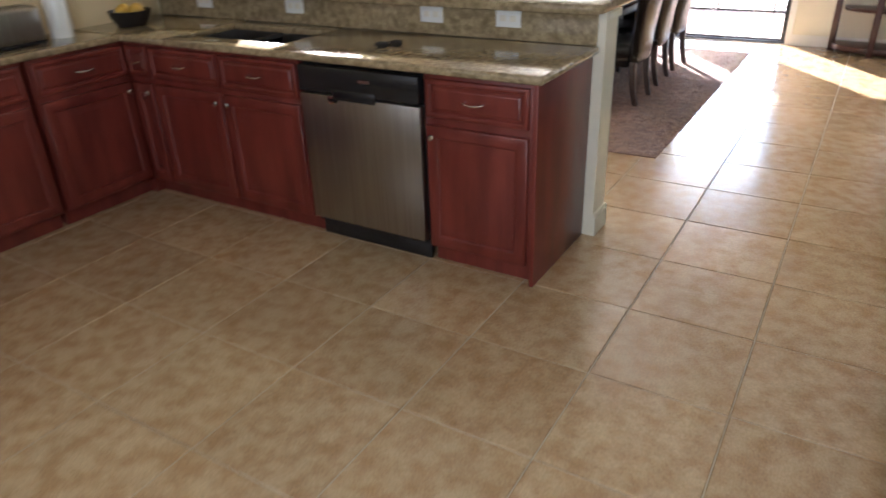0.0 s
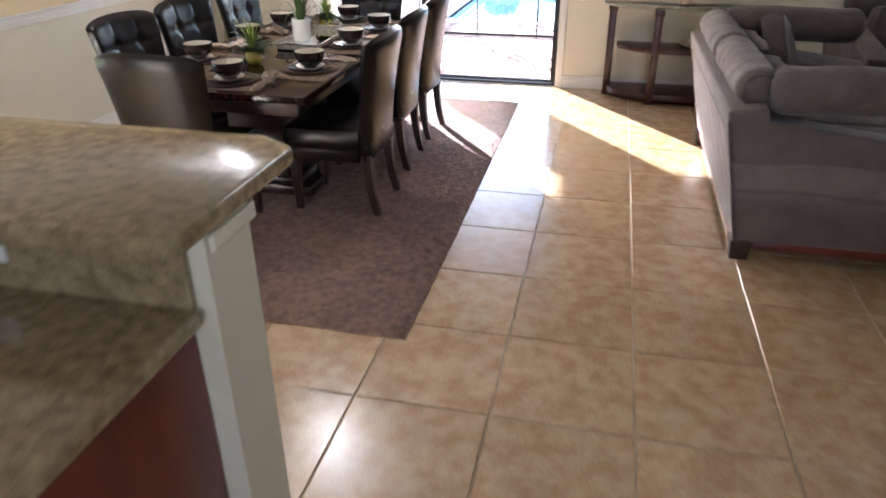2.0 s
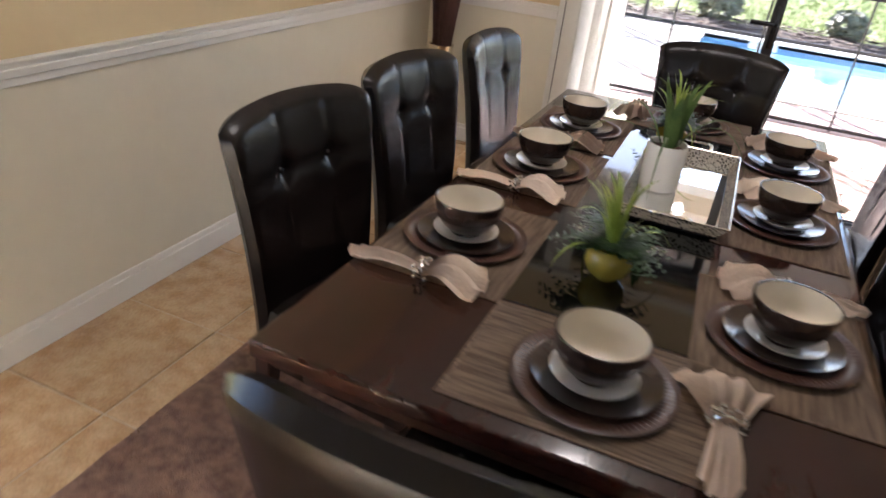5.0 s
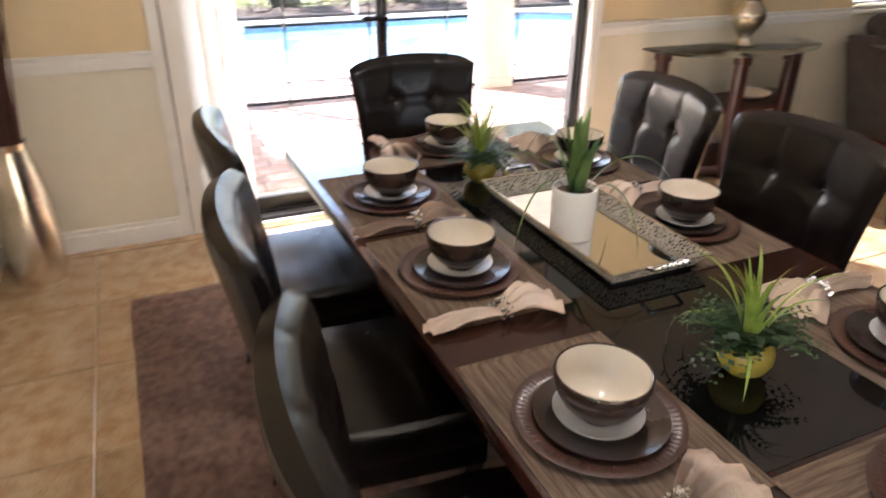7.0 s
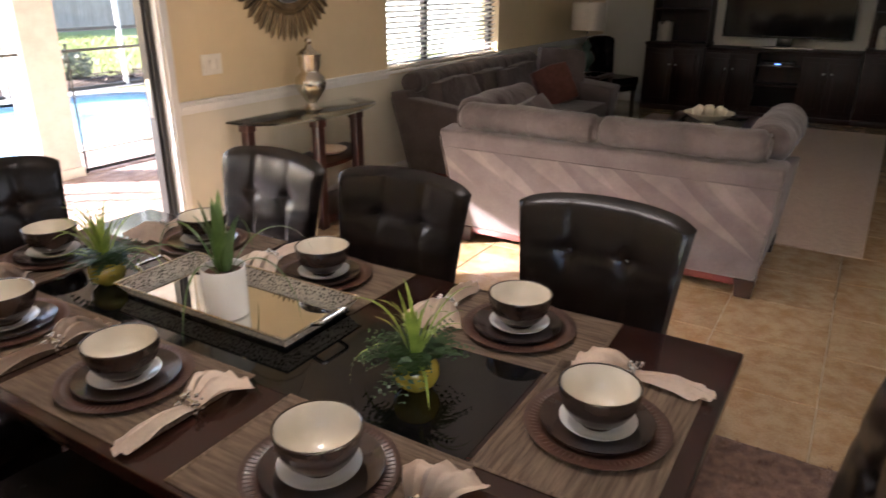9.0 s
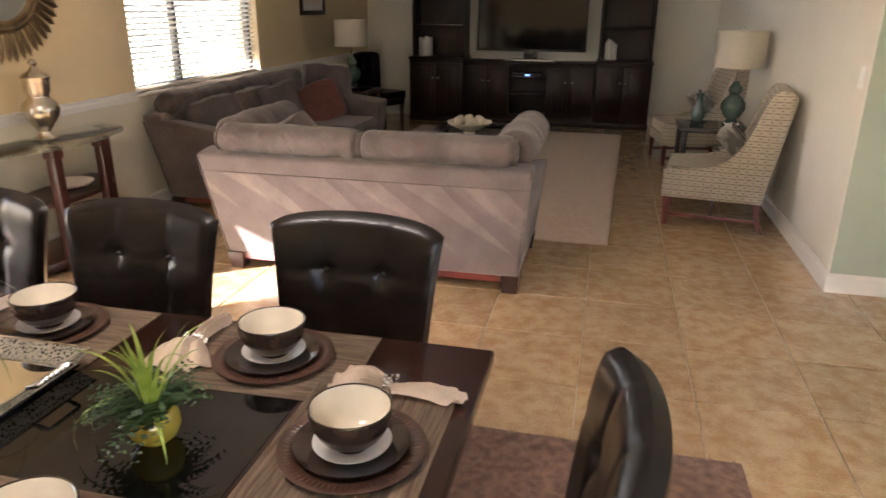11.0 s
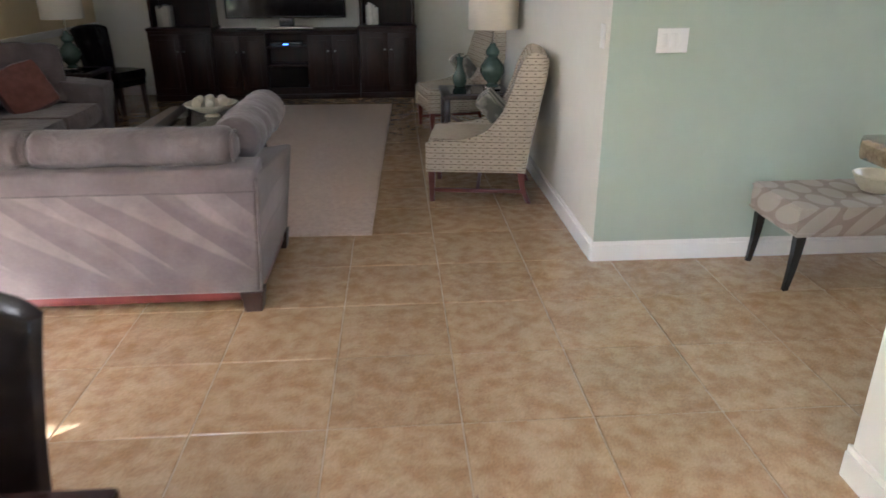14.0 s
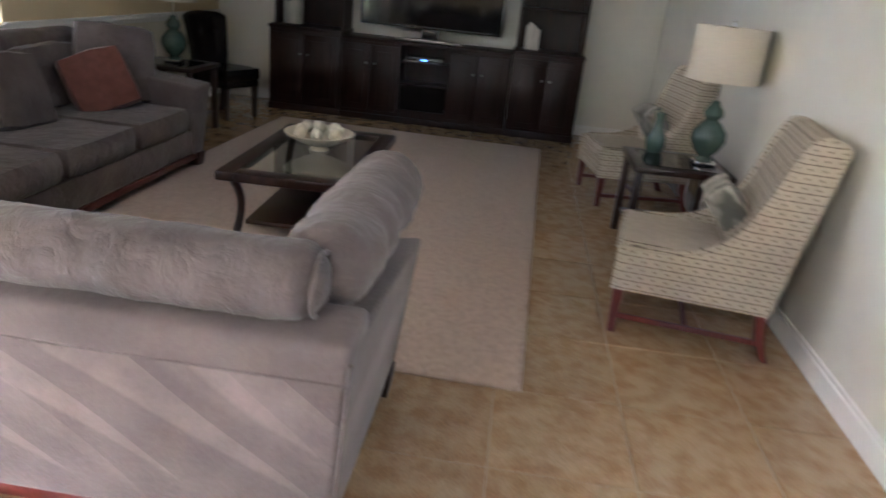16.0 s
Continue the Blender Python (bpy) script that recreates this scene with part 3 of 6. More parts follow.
def napkin_wing(length, w0, w1, lift, seed):
    """A gathered cloth fan from the ring outwards along +y."""
    bm = bmesh.new()
    nu, nv = 16, 10
    g = []
    for j in range(nv + 1):
        f = j / nv
        w = w0 + (w1 - w0) * f ** 0.8
        row = []
        for i in range(nu + 1):
            u = 2 * i / nu - 1
            z = 0.012 + lift * math.sin(math.pi * min(1, f * 1.1)) * (1 - 0.6 * u * u) + 0.010 * (1 - 0.3 * f) * math.cos(u * 11 + seed) * (0.4 + 0.6 * f)
            row.append(bm.verts.new((u * w, length * f * (1 - 0.22 * u * u * (1 if w1 > 0.03 else 0.2)), max(0.002, z + 0.004 * noise.noise(Vector((u * 3, f * 4, seed)))))))
        g.append(row)
    for j in range(nv):
        for i in range(nu):
            bm.faces.new([g[j][i], g[j][i + 1], g[j + 1][i + 1], g[j + 1][i]])
    bmesh.ops.solidify(bm, geom=list(bm.faces), thickness=0.0022)
    bmesh.ops.recalc_face_normals(bm, faces=list(bm.faces))
    return bm


def bead_ring():
    bits = []
    rr = random.Random(3)
    for k in range(26):
        a = rr.uniform(-0.5, math.pi + 0.5)
        s = bmesh.new()
        bmesh.ops.create_icosphere(s, subdivisions=1, radius=rr.uniform(0.0035, 0.006))
        R = rr.uniform(0.021, 0.031)
        bits.append(moved(s, pose(R * math.cos(a), rr.uniform(-0.014, 0.014), 0.012 + max(-0.006, R * math.sin(a)))))
    bits.append(moved(tube([(0.019 * math.cos(a), 0, 0.016 + 0.014 * math.sin(a)) for a in [k * math.pi / 8 for k in range(17)]], 0.003, 6), pose(0, 0, 0)))
    return merge(*bits)


def lay_setting(m):
    """One place, for someone who sits at the origin and looks along +y across the table's edge."""
    z = TZ
    pm = thing("placemat", "brown woven placemat lying on the dining table", "placemat", "placemats on the table", m @ pose(0, 0.178, z))
    part("weave", box(-0.222, 0.222, -0.157, 0.157, 0.0002, 0.0032, 0.001, 1), MAT_WEAVE, pm)
    part("hem", merge(box(-0.23, 0.23, -0.165, -0.157, 0.0002, 0.0037, 0.001, 1), box(-0.23, 0.23, 0.157, 0.165, 0.0002, 0.0037, 0.001, 1), box(-0.23, -0.222, -0.157, 0.157, 0.0002, 0.0037, 0.001, 1), box(0.222, 0.23, -0.157, 0.157, 0.0002, 0.0037, 0.001, 1)), MAT_WEAVE, pm)
    ch = thing("charger_plate", "ribbed bronze-brown charger plate on a placemat", "plate", "charger plates on the table", m @ pose(0, 0.175, z + 0.0036))
    part("dish", ribbed_charger(), CHARGER, ch)
    dp = thing("dinner_plate", "dark brown glazed dinner plate on a charger", "plate", "dinner plates on the table", m @ pose(0.004, 0.177, z + 0.0082))
    part("dish", lathe([(0, 0.004), (0.07, 0.004), (0.085, 0.008), (0.112, 0.015), (0.115, 0.0165), (0.114, 0.013), (0.085, 0.0045), (0.07, 0.0), (0, 0.0)], 40), STONEWARE, dp)
    sc = thing("saucer", "small white china saucer under a bowl", "saucer", "saucers on the table", m @ pose(0.0, 0.174, z + 0.0126))
    part("dish", lathe([(0, 0.005), (0.045, 0.005), (0.06, 0.010), (0.076, 0.017), (0.078, 0.0178), (0.076, 0.0145), (0.05, 0.0), (0, 0.0)], 40), WHITEWARE, sc)
    bo = thing("soup_bowl", "brown stoneware soup bowl with cream glazed inside", "bowl", "soup bowls on the table", m @ pose(0.0, 0.175, z + 0.018))
    bowl_wall = [(0, 0.002), (0.036, 0.002), (0.036, 0.008)] + [(0.036 + 0.045 * math.sin(math.pi / 2 * f) ** 0.58 + (0.0006 if k % 2 else -0.0004), 0.010 + 0.074 * f) for k, f in [(q, q / 18) for q in range(1, 19)]] + [(0.0815, 0.0865), (0.0805, 0.0885)]
    part("shell", lathe(bowl_wall, 48), STONEWARE, bo)
    part("inside_glaze", lathe([(0.0795, 0.0885), (0.0775, 0.087), (0.074, 0.060), (0.065, 0.038), (0.048, 0.022), (0.02, 0.0145), (0, 0.0135)], 48), CREAM, bo, "cream glazed inside")
    part("rim", moved(lathe([(0.0775, 0.0), (0.0792, 0.0016), (0.0815, 0.0014), (0.0822, -0.001)], 48), pose(0, 0, 0.0878)), STONEWARE, bo)
    nk = thing("napkin", "cream linen napkin gathered in a beaded ring on a placemat", "napkin", "napkins on the table", m @ pose(0.222, 0.165, z + 0.004, 0, 0, 8))
    part("fan", napkin_wing(0.142, 0.02, 0.086, 0.040, 1.3), LINEN, nk)
    part("tail", moved(napkin_wing(0.178, 0.017, 0.031, 0.014, 4.1), pose(0, 0, 0, 0, 0, 172)), LINEN, nk)
    part("napkin_ring", bead_ring(), CHROME, nk, "sparkling beaded silver ring")
    return [pm, ch, dp, sc, bo, nk]


home = lay_setting(pose(-0.49, 0.03, 0))
for m in (pose(-0.51, 2.235 - 0.015, 0, 0, 0, 180), pose(-0.005, 0.53, 0, 0, 0, 92), pose(-0.005, 1.18, 0, 0, 0, 90), pose(0.005, 1.72, 0, 0, 0, 90),
          pose(-1.06, 0.59, 0, 0, 0, -90), pose(-1.045, 1.17, 0, 0, 0, -90), pose(-1.04, 1.665, 0, 0, 0, -90)):
    turn = m @ pose(-0.49, 0.03, 0).inverted()
    for ob in home:
        copy_thing(ob, turn @ ob.matrix_basis)

# ---- tray and plants ----
tray = thing("serving_tray", "mirrored serving tray with pierced silver sides and twisted handles", "tray", m=pose(-0.4575, 1.265, TZ + 0.002))
TW, TL = 0.145, 0.325
part("base", box(-TW + 0.02, TW - 0.02, -TL + 0.02, TL - 0.02, 0, 0.008, 0.002), BLACK, tray)
part("mirror", box(-TW + 0.026, TW - 0.026, -TL + 0.026, TL - 0.026, 0.008, 0.011), MIRROR, tray, "mirror glass tray floor")
for ax, sgn in (("x", 1), ("x", -1), ("y", 1), ("y", -1)):
    b = bmesh.new()
    if ax == "x":
        q = [(sgn * (TW - 0.024), -TL + 0.024, 0.008), (sgn * (TW - 0.024), TL - 0.024, 0.008), (sgn * TW, TL, 0.043), (sgn * TW, -TL, 0.043)]
    else:
        q = [(-TW + 0.024, sgn * (TL - 0.024), 0.008), (TW - 0.024, sgn * (TL - 0.024), 0.008), (TW, sgn * TL, 0.043), (-TW, sgn * TL, 0.043)]
    b.faces.new([b.verts.new(p) for p in q])
    bmesh.ops.solidify(b, geom=list(b.faces), thickness=0.004)
    part("side", b, PIERCED, tray, "pierced silver tray side", smooth=False)
part("rim", merge(*[tube([a, c], 0.003, 6) for a, c in (((-TW, -TL, 0.044), (TW, -TL, 0.044)), ((TW, -TL, 0.044), (TW, TL, 0.044)), ((TW, TL, 0.044), (-TW, TL, 0.044)), ((-TW, TL, 0.044), (-TW, -TL, 0.044)))]), SILVER, tray)
for sgn in (-1, 1):
    pts = [(-0.05, sgn * TL, 0.045), (-0.05, sgn * (TL + 0.022), 0.052), (-0.048, sgn * (TL + 0.03), 0.055)] + [(-0.045 + 0.09 * k / 12, sgn * (TL + 0.032), 0.055 + 0.003 * (k % 2)) for k in range(13)] + [(0.048, sgn * (TL + 0.03), 0.055), (0.05, sgn * (TL + 0.022), 0.052), (0.05, sgn * TL, 0.045)]
    part("handle", tube(pts, [0.004 if 2 < k < 16 and k % 2 else 0.0055 for k in range(len(pts))], 8), CHROME, tray, "twisted chrome handle")


def blade(length, width, lean, heading, droop, z0=0.0, r0=0.0, fold=0.3, n=9):
    """One long leaf that rises, leans out and droops."""
    bm = bmesh.new()
    c, s = math.cos(heading), math.sin(heading)
    rowsv = []
    for k in range(n + 1):
        f = k / n
        ang = lean + droop * f * f
        out = r0 + length * (math.sin(lean) * f + (math.sin(ang) - math.sin(lean)) * f * 0.6)
        up = z0 + length * (math.cos(lean) * f - (math.cos(lean) - math.cos(ang)) * f * 0.75)
        w = width * (1 - f) ** 0.55 * (0.55 + 0.45 * min(1, f * 5))
        rowsv.append([bm.verts.new((c * out - s * x * w, s * out + c * x * w, up + abs(x) * fold * w)) for x in (-1, 0, 1)])
    for a, b in zip(rowsv, rowsv[1:]):
        bm.faces.new([a[0], a[1], b[1], b[0]])
        bm.faces.new([a[1], a[2], b[2], b[1]])
    return bm


def fern_frond(rr, length, heading, lean):
    """A stem with pairs of small leaves."""
    bm = bmesh.new()
    c, s = math.cos(heading), math.sin(heading)
    for k in range(2, 10):
        f = k / 9
        out, up = length * f * math.sin(lean + 0.5 * f), length * f * math.cos(lean + 0.7 * f)
        for sd in (-1, 1):
            L = 0.028 * (1.15 - f) + 0.006
            w = L * 0.33
            d = Vector((c * 0.5 - sd * s, s * 0.5 + sd * c, rr.uniform(-0.3, 0.3))).normalized()
            p = Vector((c * out, s * out, up))
            q = Vector((-d.y, d.x, 0.2)) * w
            bm.faces.new([bm.verts.new(v) for v in (p, p + d * L * 0.5 + q, p + d * L, p + d * L * 0.5 - q)])
    return bm


def small_plant(x, y, seed):
    rr = random.Random(seed)
    p = thing("potted_plant", "small artificial grass and fern plant in an olive glazed pot", "potted plant", "plants on the dining table", pose(x, y, TZ + 0.0015, 0, 0, seed * 40))
    part("pot", lathe([(0, 0), (0.026, 0), (0.030, 0.004), (0.047, 0.02), (0.053, 0.04), (0.050, 0.06), (0.040, 0.072), (0.036, 0.074), (0.036, 0.062), (0, 0.060)], 32), POT_YELLOW, p)
    part("grass_tuft", merge(*[blade(rr.uniform(0.15, 0.24), rr.uniform(0.005, 0.008), rr.uniform(0.02, 0.38), rr.uniform(0, 6.28), rr.uniform(0.2, 0.8), 0.06, rr.uniform(0, 0.012)) for _ in range(24)], *[blade(rr.uniform(0.15, 0.2), 0.006, rr.uniform(0.7, 1.0), rr.uniform(0, 6.28), rr.uniform(0.9, 1.5), 0.06, 0.01) for _ in range(4)]), LEAF_LIME, p, "spiky lime-green blades")
    part("foliage", merge(*[moved(fern_frond(rr, rr.uniform(0.09, 0.14), rr.uniform(0, 6.28), rr.uniform(0.3, 1.15)), pose(0, 0, 0.068)) for _ in range(44)]), LEAF_DARK, p, "dark green fern leaves")
    return p


small_plant(-0.55, 0.60, 1)
small_plant(-0.55, 1.70, 2)
rr = random.Random(9)
aloe = thing("aloe_plant", "artificial aloe plant in a white cylinder pot on the tray", "potted plant", m=pose(-0.525, 1.22, TZ + 0.0135) @ Matrix.Scale(1.2, 4))
part("pot", lathe([(0, 0), (0.044, 0), (0.047, 0.003), (0.049, 0.112), (0.048, 0.115), (0.045, 0.114), (0.044, 0.10), (0, 0.098)], 36), WHITEWARE, aloe, "white ceramic pot")
part("soil", moved(lathe([(0, 0.004), (0.02, 0.005), (0.043, 0.0), (0, -0.002)], 20), pose(0, 0, 0.1)), REED, aloe)
part("leaves", merge(*[blade(rr.uniform(0.12, 0.2), rr.uniform(0.014, 0.020), rr.uniform(0.02, 0.3), rr.uniform(0, 6.28), rr.uniform(0.1, 0.4), 0.09, rr.uniform(0, 0.015), 0.6) for _ in range(10)], *[blade(rr.uniform(0.22, 0.28), 0.004, rr.uniform(0.5, 0.8), 0.5 + k * 1.05, rr.uniform(1.2, 1.6), 0.09, 0.012, 0.5, 14) for k in range(6)]), LEAF_ALOE, aloe, "pointed green leaves")

# ceiling fixture over the table
cl = thing("ceiling_light", "small round flush ceiling light above the dining table", "ceiling light", m=pose(-0.53, 1.05, H))
part("canopy", lathe([(0, 0), (0.11, 0), (0.11, -0.02), (0.04, -0.05), (0.03, -0.10), (0, -0.10)], 28), BRONZE, cl)
part("shade_ring", lathe([(0.12, -0.02), (0.14, -0.06), (0.138, -0.06), (0.118, -0.02)], 28), TRIM, cl)

# ---- floor vase with reeds ----
fv = thing("floor_vase", "tall hammered silver floor vase with dried reeds in the corner", "vase", m=pose(-2.03, 3.06, 0))
vp = []
for k in range(41):
    f = k / 40
    r = 0.085 + 0.045 * math.sin(math.pi * (0.15 + 0.75 * f)) - 0.035 * f
    vp.append((r + 0.0025 * math.sin(f * 120), 0.004 + 0.62 * f))
part("body", lathe([(0, 0), (0.08, 0), *vp, (0.075, 0.63), (0.07, 0.6), (0, 0.58)], 40), SILVER, fv)
rr = random.Random(21)
for k in range(64):
    a, b, L = rr.uniform(0, 6.28), rr.uniform(0.0, 0.062), rr.uniform(0.85, 1.35)
    sp0 = rr.uniform(0.03, 0.16)
    part("reed", tube([(b * math.cos(a) + (sp0 * f ** 1.4 - 0.0) * math.cos(a + 0.3 * math.sin(f * 5 + k)), b * math.sin(a) + sp0 * f ** 1.4 * math.sin(a + 0.3 * math.sin(f * 5 + k)), 0.5 + L * f) for f in [q / 8 for q in range(9)]], [0.006 - 0.0036 * q / 8 for q in range(9)], 5), REED, fv)

# ---- console table, vase, mirror ----
CX, CW, CD = 1.96, 0.635, 0.45
def half_moon(w, d, n=28):
    return [(-w, 0)] + [(-w * math.cos(math.pi * k / n), -0.05 - (d - 0.05) * math.sin(math.pi * k / n) ** 0.8) for k in range(n + 1)] + [(w, 0)]


GLASS_GREEN = clear_glass("table_glass", (0.80, 0.88, 0.84))
CONSOLE = mat("dark_cherry", (0.028, 0.0075, 0.005), (0.055, 0.015, 0.0095), 5.0, 0.3, 0.04, fine=0.2, stretch=(5, 5, 0.7))
con = thing("console_table", "half-moon glass-topped console table of dark cherry wood against the wall", "console table", m=pose(CX, YP - 0.03, 0))
part("glass_top", prism(half_moon(CW, CD), 0.752, 0.764, 0.003), GLASS_GREEN, con, "half-moon clear glass top")
part("lower_shelf", prism(half_moon(CW - 0.07, CD - 0.05), 0.03, 0.085, 0.006), CONSOLE, con)
part("middle_shelf", prism(half_moon(CW - 0.13, CD - 0.08), 0.405, 0.435, 0.006), CONSOLE, con)
for x, y in ((-CW + 0.08, -0.10), (CW - 0.08, -0.10), (-0.2, -CD + 0.08), (0.2, -CD + 0.08)):
    part("leg", merge(box(x - 0.03, x + 0.03, y - 0.03, y + 0.03, 0.0, 0.735, 0.005), box(x - 0.038, x + 0.038, y - 0.038, y + 0.038, 0.70, 0.752, 0.004)), CONSOLE, con)
dish = thing("decorative_dish", "pale oval decorative dish on the console shelf", "dish", m=pose(CX + 0.12, YP - 0.2, 0.436))
part("bowl", lathe([(0, 0.004), (0.05, 0.006), (0.11, 0.022), (0.135, 0.04), (0.137, 0.038), (0.11, 0.016), (0.05, 0.0), (0, 0)], 32), LINEN, dish)
mv = thing("mercury_vase", "mercury glass lidded urn standing on the console table", "vase", m=pose(1.965, 3.10, 0.765) @ Matrix.Diagonal((1.42, 1.42, 1.2, 1)))
part("body", lathe([(0, 0), (0.045, 0), (0.048, 0.006), (0.03, 0.02), (0.024, 0.04), (0.045, 0.075), (0.068, 0.115), (0.075, 0.15), (0.066, 0.185), (0.045, 0.205), (0.042, 0.22), (0.052, 0.245), (0.053, 0.29), (0.056, 0.30), (0, 0.30)], 36), SILVER, mv)
part("lid", lathe([(0.058, 0.30), (0.06, 0.308), (0.045, 0.325), (0.02, 0.34), (0.012, 0.36), (0.018, 0.375), (0.012, 0.39), (0, 0.395)], 28), SILVER, mv, "stepped finial lid")

sm = thing("sunburst_mirror", "round sunburst mirror in a carved antique gold frame", "mirror", m=pose(1.985, YP - 0.001, 1.70, 90) @ Matrix.Diagonal((1.15, 1.15, 1, 1)))
GOLD = mat("antique_gold", (0.11, 0.075, 0.035), (0.24, 0.17, 0.09), 14.0, 0.42, 0.3, metal=0.6, fine=0.3)
part("mirror_glass", lathe([(0, 0.012), (0.225, 0.012), (0.225, 0.004), (0, 0.004)], 48), MIRROR, sm, "round mirror glass")
part("inner_frame", lathe([(0.215, 0.004), (0.22, 0.024), (0.235, 0.03), (0.25, 0.024), (0.262, 0.03), (0.28, 0.018), (0.285, 0.004)], 64), GOLD, sm)
ray = bmesh.new()
rv = [ray.verts.new(p) for p in ((0.27, -0.014, 0.004), (0.40, -0.02, 0.004), (0.435, 0, 0.004), (0.40, 0.02, 0.004), (0.27, 0.014, 0.004), (0.28, 0, 0.022), (0.40, 0, 0.016))]
for q in ((0, 1, 6, 5), (1, 2, 6), (2, 3, 6), (3, 4, 5, 6), (4, 0, 5), (0, 4, 3, 2, 1)):
    ray.faces.new([rv[k] for k in q])
bmesh.ops.recalc_face_normals(ray, faces=list(ray.faces))
ray_me = mesh_of(ray, "ray", GOLD)
for k in range(52):
    r = new("ray", ray_me)
    r.parent = sm
    r.matrix_basis = pose(0, 0, 0.004 * (k % 2), 0, 0, 360 / 52 * k) @ Matrix.Diagonal((0.985 if k % 2 else 1.0, 1, 1, 1))
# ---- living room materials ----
def nap_painted_sheen(name, c1, c2):
    """Plush fabric brushed in slanting strokes, their sheen painted into colour as paler wedges."""
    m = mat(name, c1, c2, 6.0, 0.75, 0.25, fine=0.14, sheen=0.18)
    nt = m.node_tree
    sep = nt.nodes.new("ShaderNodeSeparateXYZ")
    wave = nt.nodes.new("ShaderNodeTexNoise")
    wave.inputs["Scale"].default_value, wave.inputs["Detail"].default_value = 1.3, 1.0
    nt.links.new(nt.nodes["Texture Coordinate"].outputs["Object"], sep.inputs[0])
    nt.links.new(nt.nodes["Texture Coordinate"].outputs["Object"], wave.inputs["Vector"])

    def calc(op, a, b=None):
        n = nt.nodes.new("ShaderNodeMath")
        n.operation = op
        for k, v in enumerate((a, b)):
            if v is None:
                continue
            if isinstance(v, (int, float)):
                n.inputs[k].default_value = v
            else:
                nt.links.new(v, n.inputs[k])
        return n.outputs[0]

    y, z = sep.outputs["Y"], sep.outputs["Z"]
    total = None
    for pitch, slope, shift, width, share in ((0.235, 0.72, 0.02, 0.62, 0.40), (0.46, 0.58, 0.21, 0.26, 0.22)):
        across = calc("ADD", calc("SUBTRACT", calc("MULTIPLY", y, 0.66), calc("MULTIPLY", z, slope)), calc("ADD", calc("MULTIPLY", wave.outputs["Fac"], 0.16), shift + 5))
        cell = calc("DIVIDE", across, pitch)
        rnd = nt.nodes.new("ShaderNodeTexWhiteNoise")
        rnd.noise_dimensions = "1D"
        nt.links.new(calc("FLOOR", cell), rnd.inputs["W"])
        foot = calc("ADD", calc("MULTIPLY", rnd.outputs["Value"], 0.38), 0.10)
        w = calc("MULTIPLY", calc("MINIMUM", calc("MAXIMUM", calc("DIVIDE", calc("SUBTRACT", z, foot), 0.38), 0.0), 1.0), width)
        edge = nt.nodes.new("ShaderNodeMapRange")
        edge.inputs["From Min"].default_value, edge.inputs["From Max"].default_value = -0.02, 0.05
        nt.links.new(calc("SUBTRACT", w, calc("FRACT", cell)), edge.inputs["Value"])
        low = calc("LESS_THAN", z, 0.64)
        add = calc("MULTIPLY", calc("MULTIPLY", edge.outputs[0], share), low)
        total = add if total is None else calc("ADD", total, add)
    # brightens the base colour along the strokes in place of their sheen
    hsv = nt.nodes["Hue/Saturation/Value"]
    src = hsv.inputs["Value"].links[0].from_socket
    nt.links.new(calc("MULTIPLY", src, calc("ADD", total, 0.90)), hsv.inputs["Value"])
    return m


VELVET_NAP_PAINTED = nap_painted_sheen("brushed_taupe_velvet", (0.10, 0.077, 0.072), (0.138, 0.108, 0.101))
RUST = mat("rust_fabric", (0.12, 0.04, 0.027), (0.16, 0.058, 0.04), 20.0, 0.9, 0.4, fine=0.15, sheen=0.3)
SHADE = mat("linen_shade", (0.575, 0.52, 0.42), (0.605, 0.55, 0.445), 20.0, 0.85, 0.2, fine=0.06, stretch=(1, 1, 6))
CELADON = mat("green_glazed_ceramic", (0.048, 0.085, 0.068), (0.09, 0.135, 0.11), 7.0, 0.15, 0.02, fine=0.1, coat=0.4)
SCREEN = mat("tv_screen", (0.006, 0.006, 0.007), (0.009, 0.009, 0.010), 2.0, 0.07)
DARKWOOD = mat("mahogany_unit", (0.012, 0.004, 0.003), (0.023, 0.0075, 0.005), 4.0, 0.42, 0.04, fine=0.2, stretch=(5, 5, 0.7))
DARKWOOD.node_tree.nodes["Principled BSDF"].inputs["Specular IOR Level"].default_value = 0.28
BOOK = mat("pale_book", (0.45, 0.43, 0.38), (0.58, 0.56, 0.5), 10.0, 0.7, fine=0.1, vary=0.3)
SHELL = mat("pale_shell", (0.62, 0.56, 0.42), (0.78, 0.72, 0.58), 9.0, 0.35, 0.1, fine=0.1, vary=0.1)


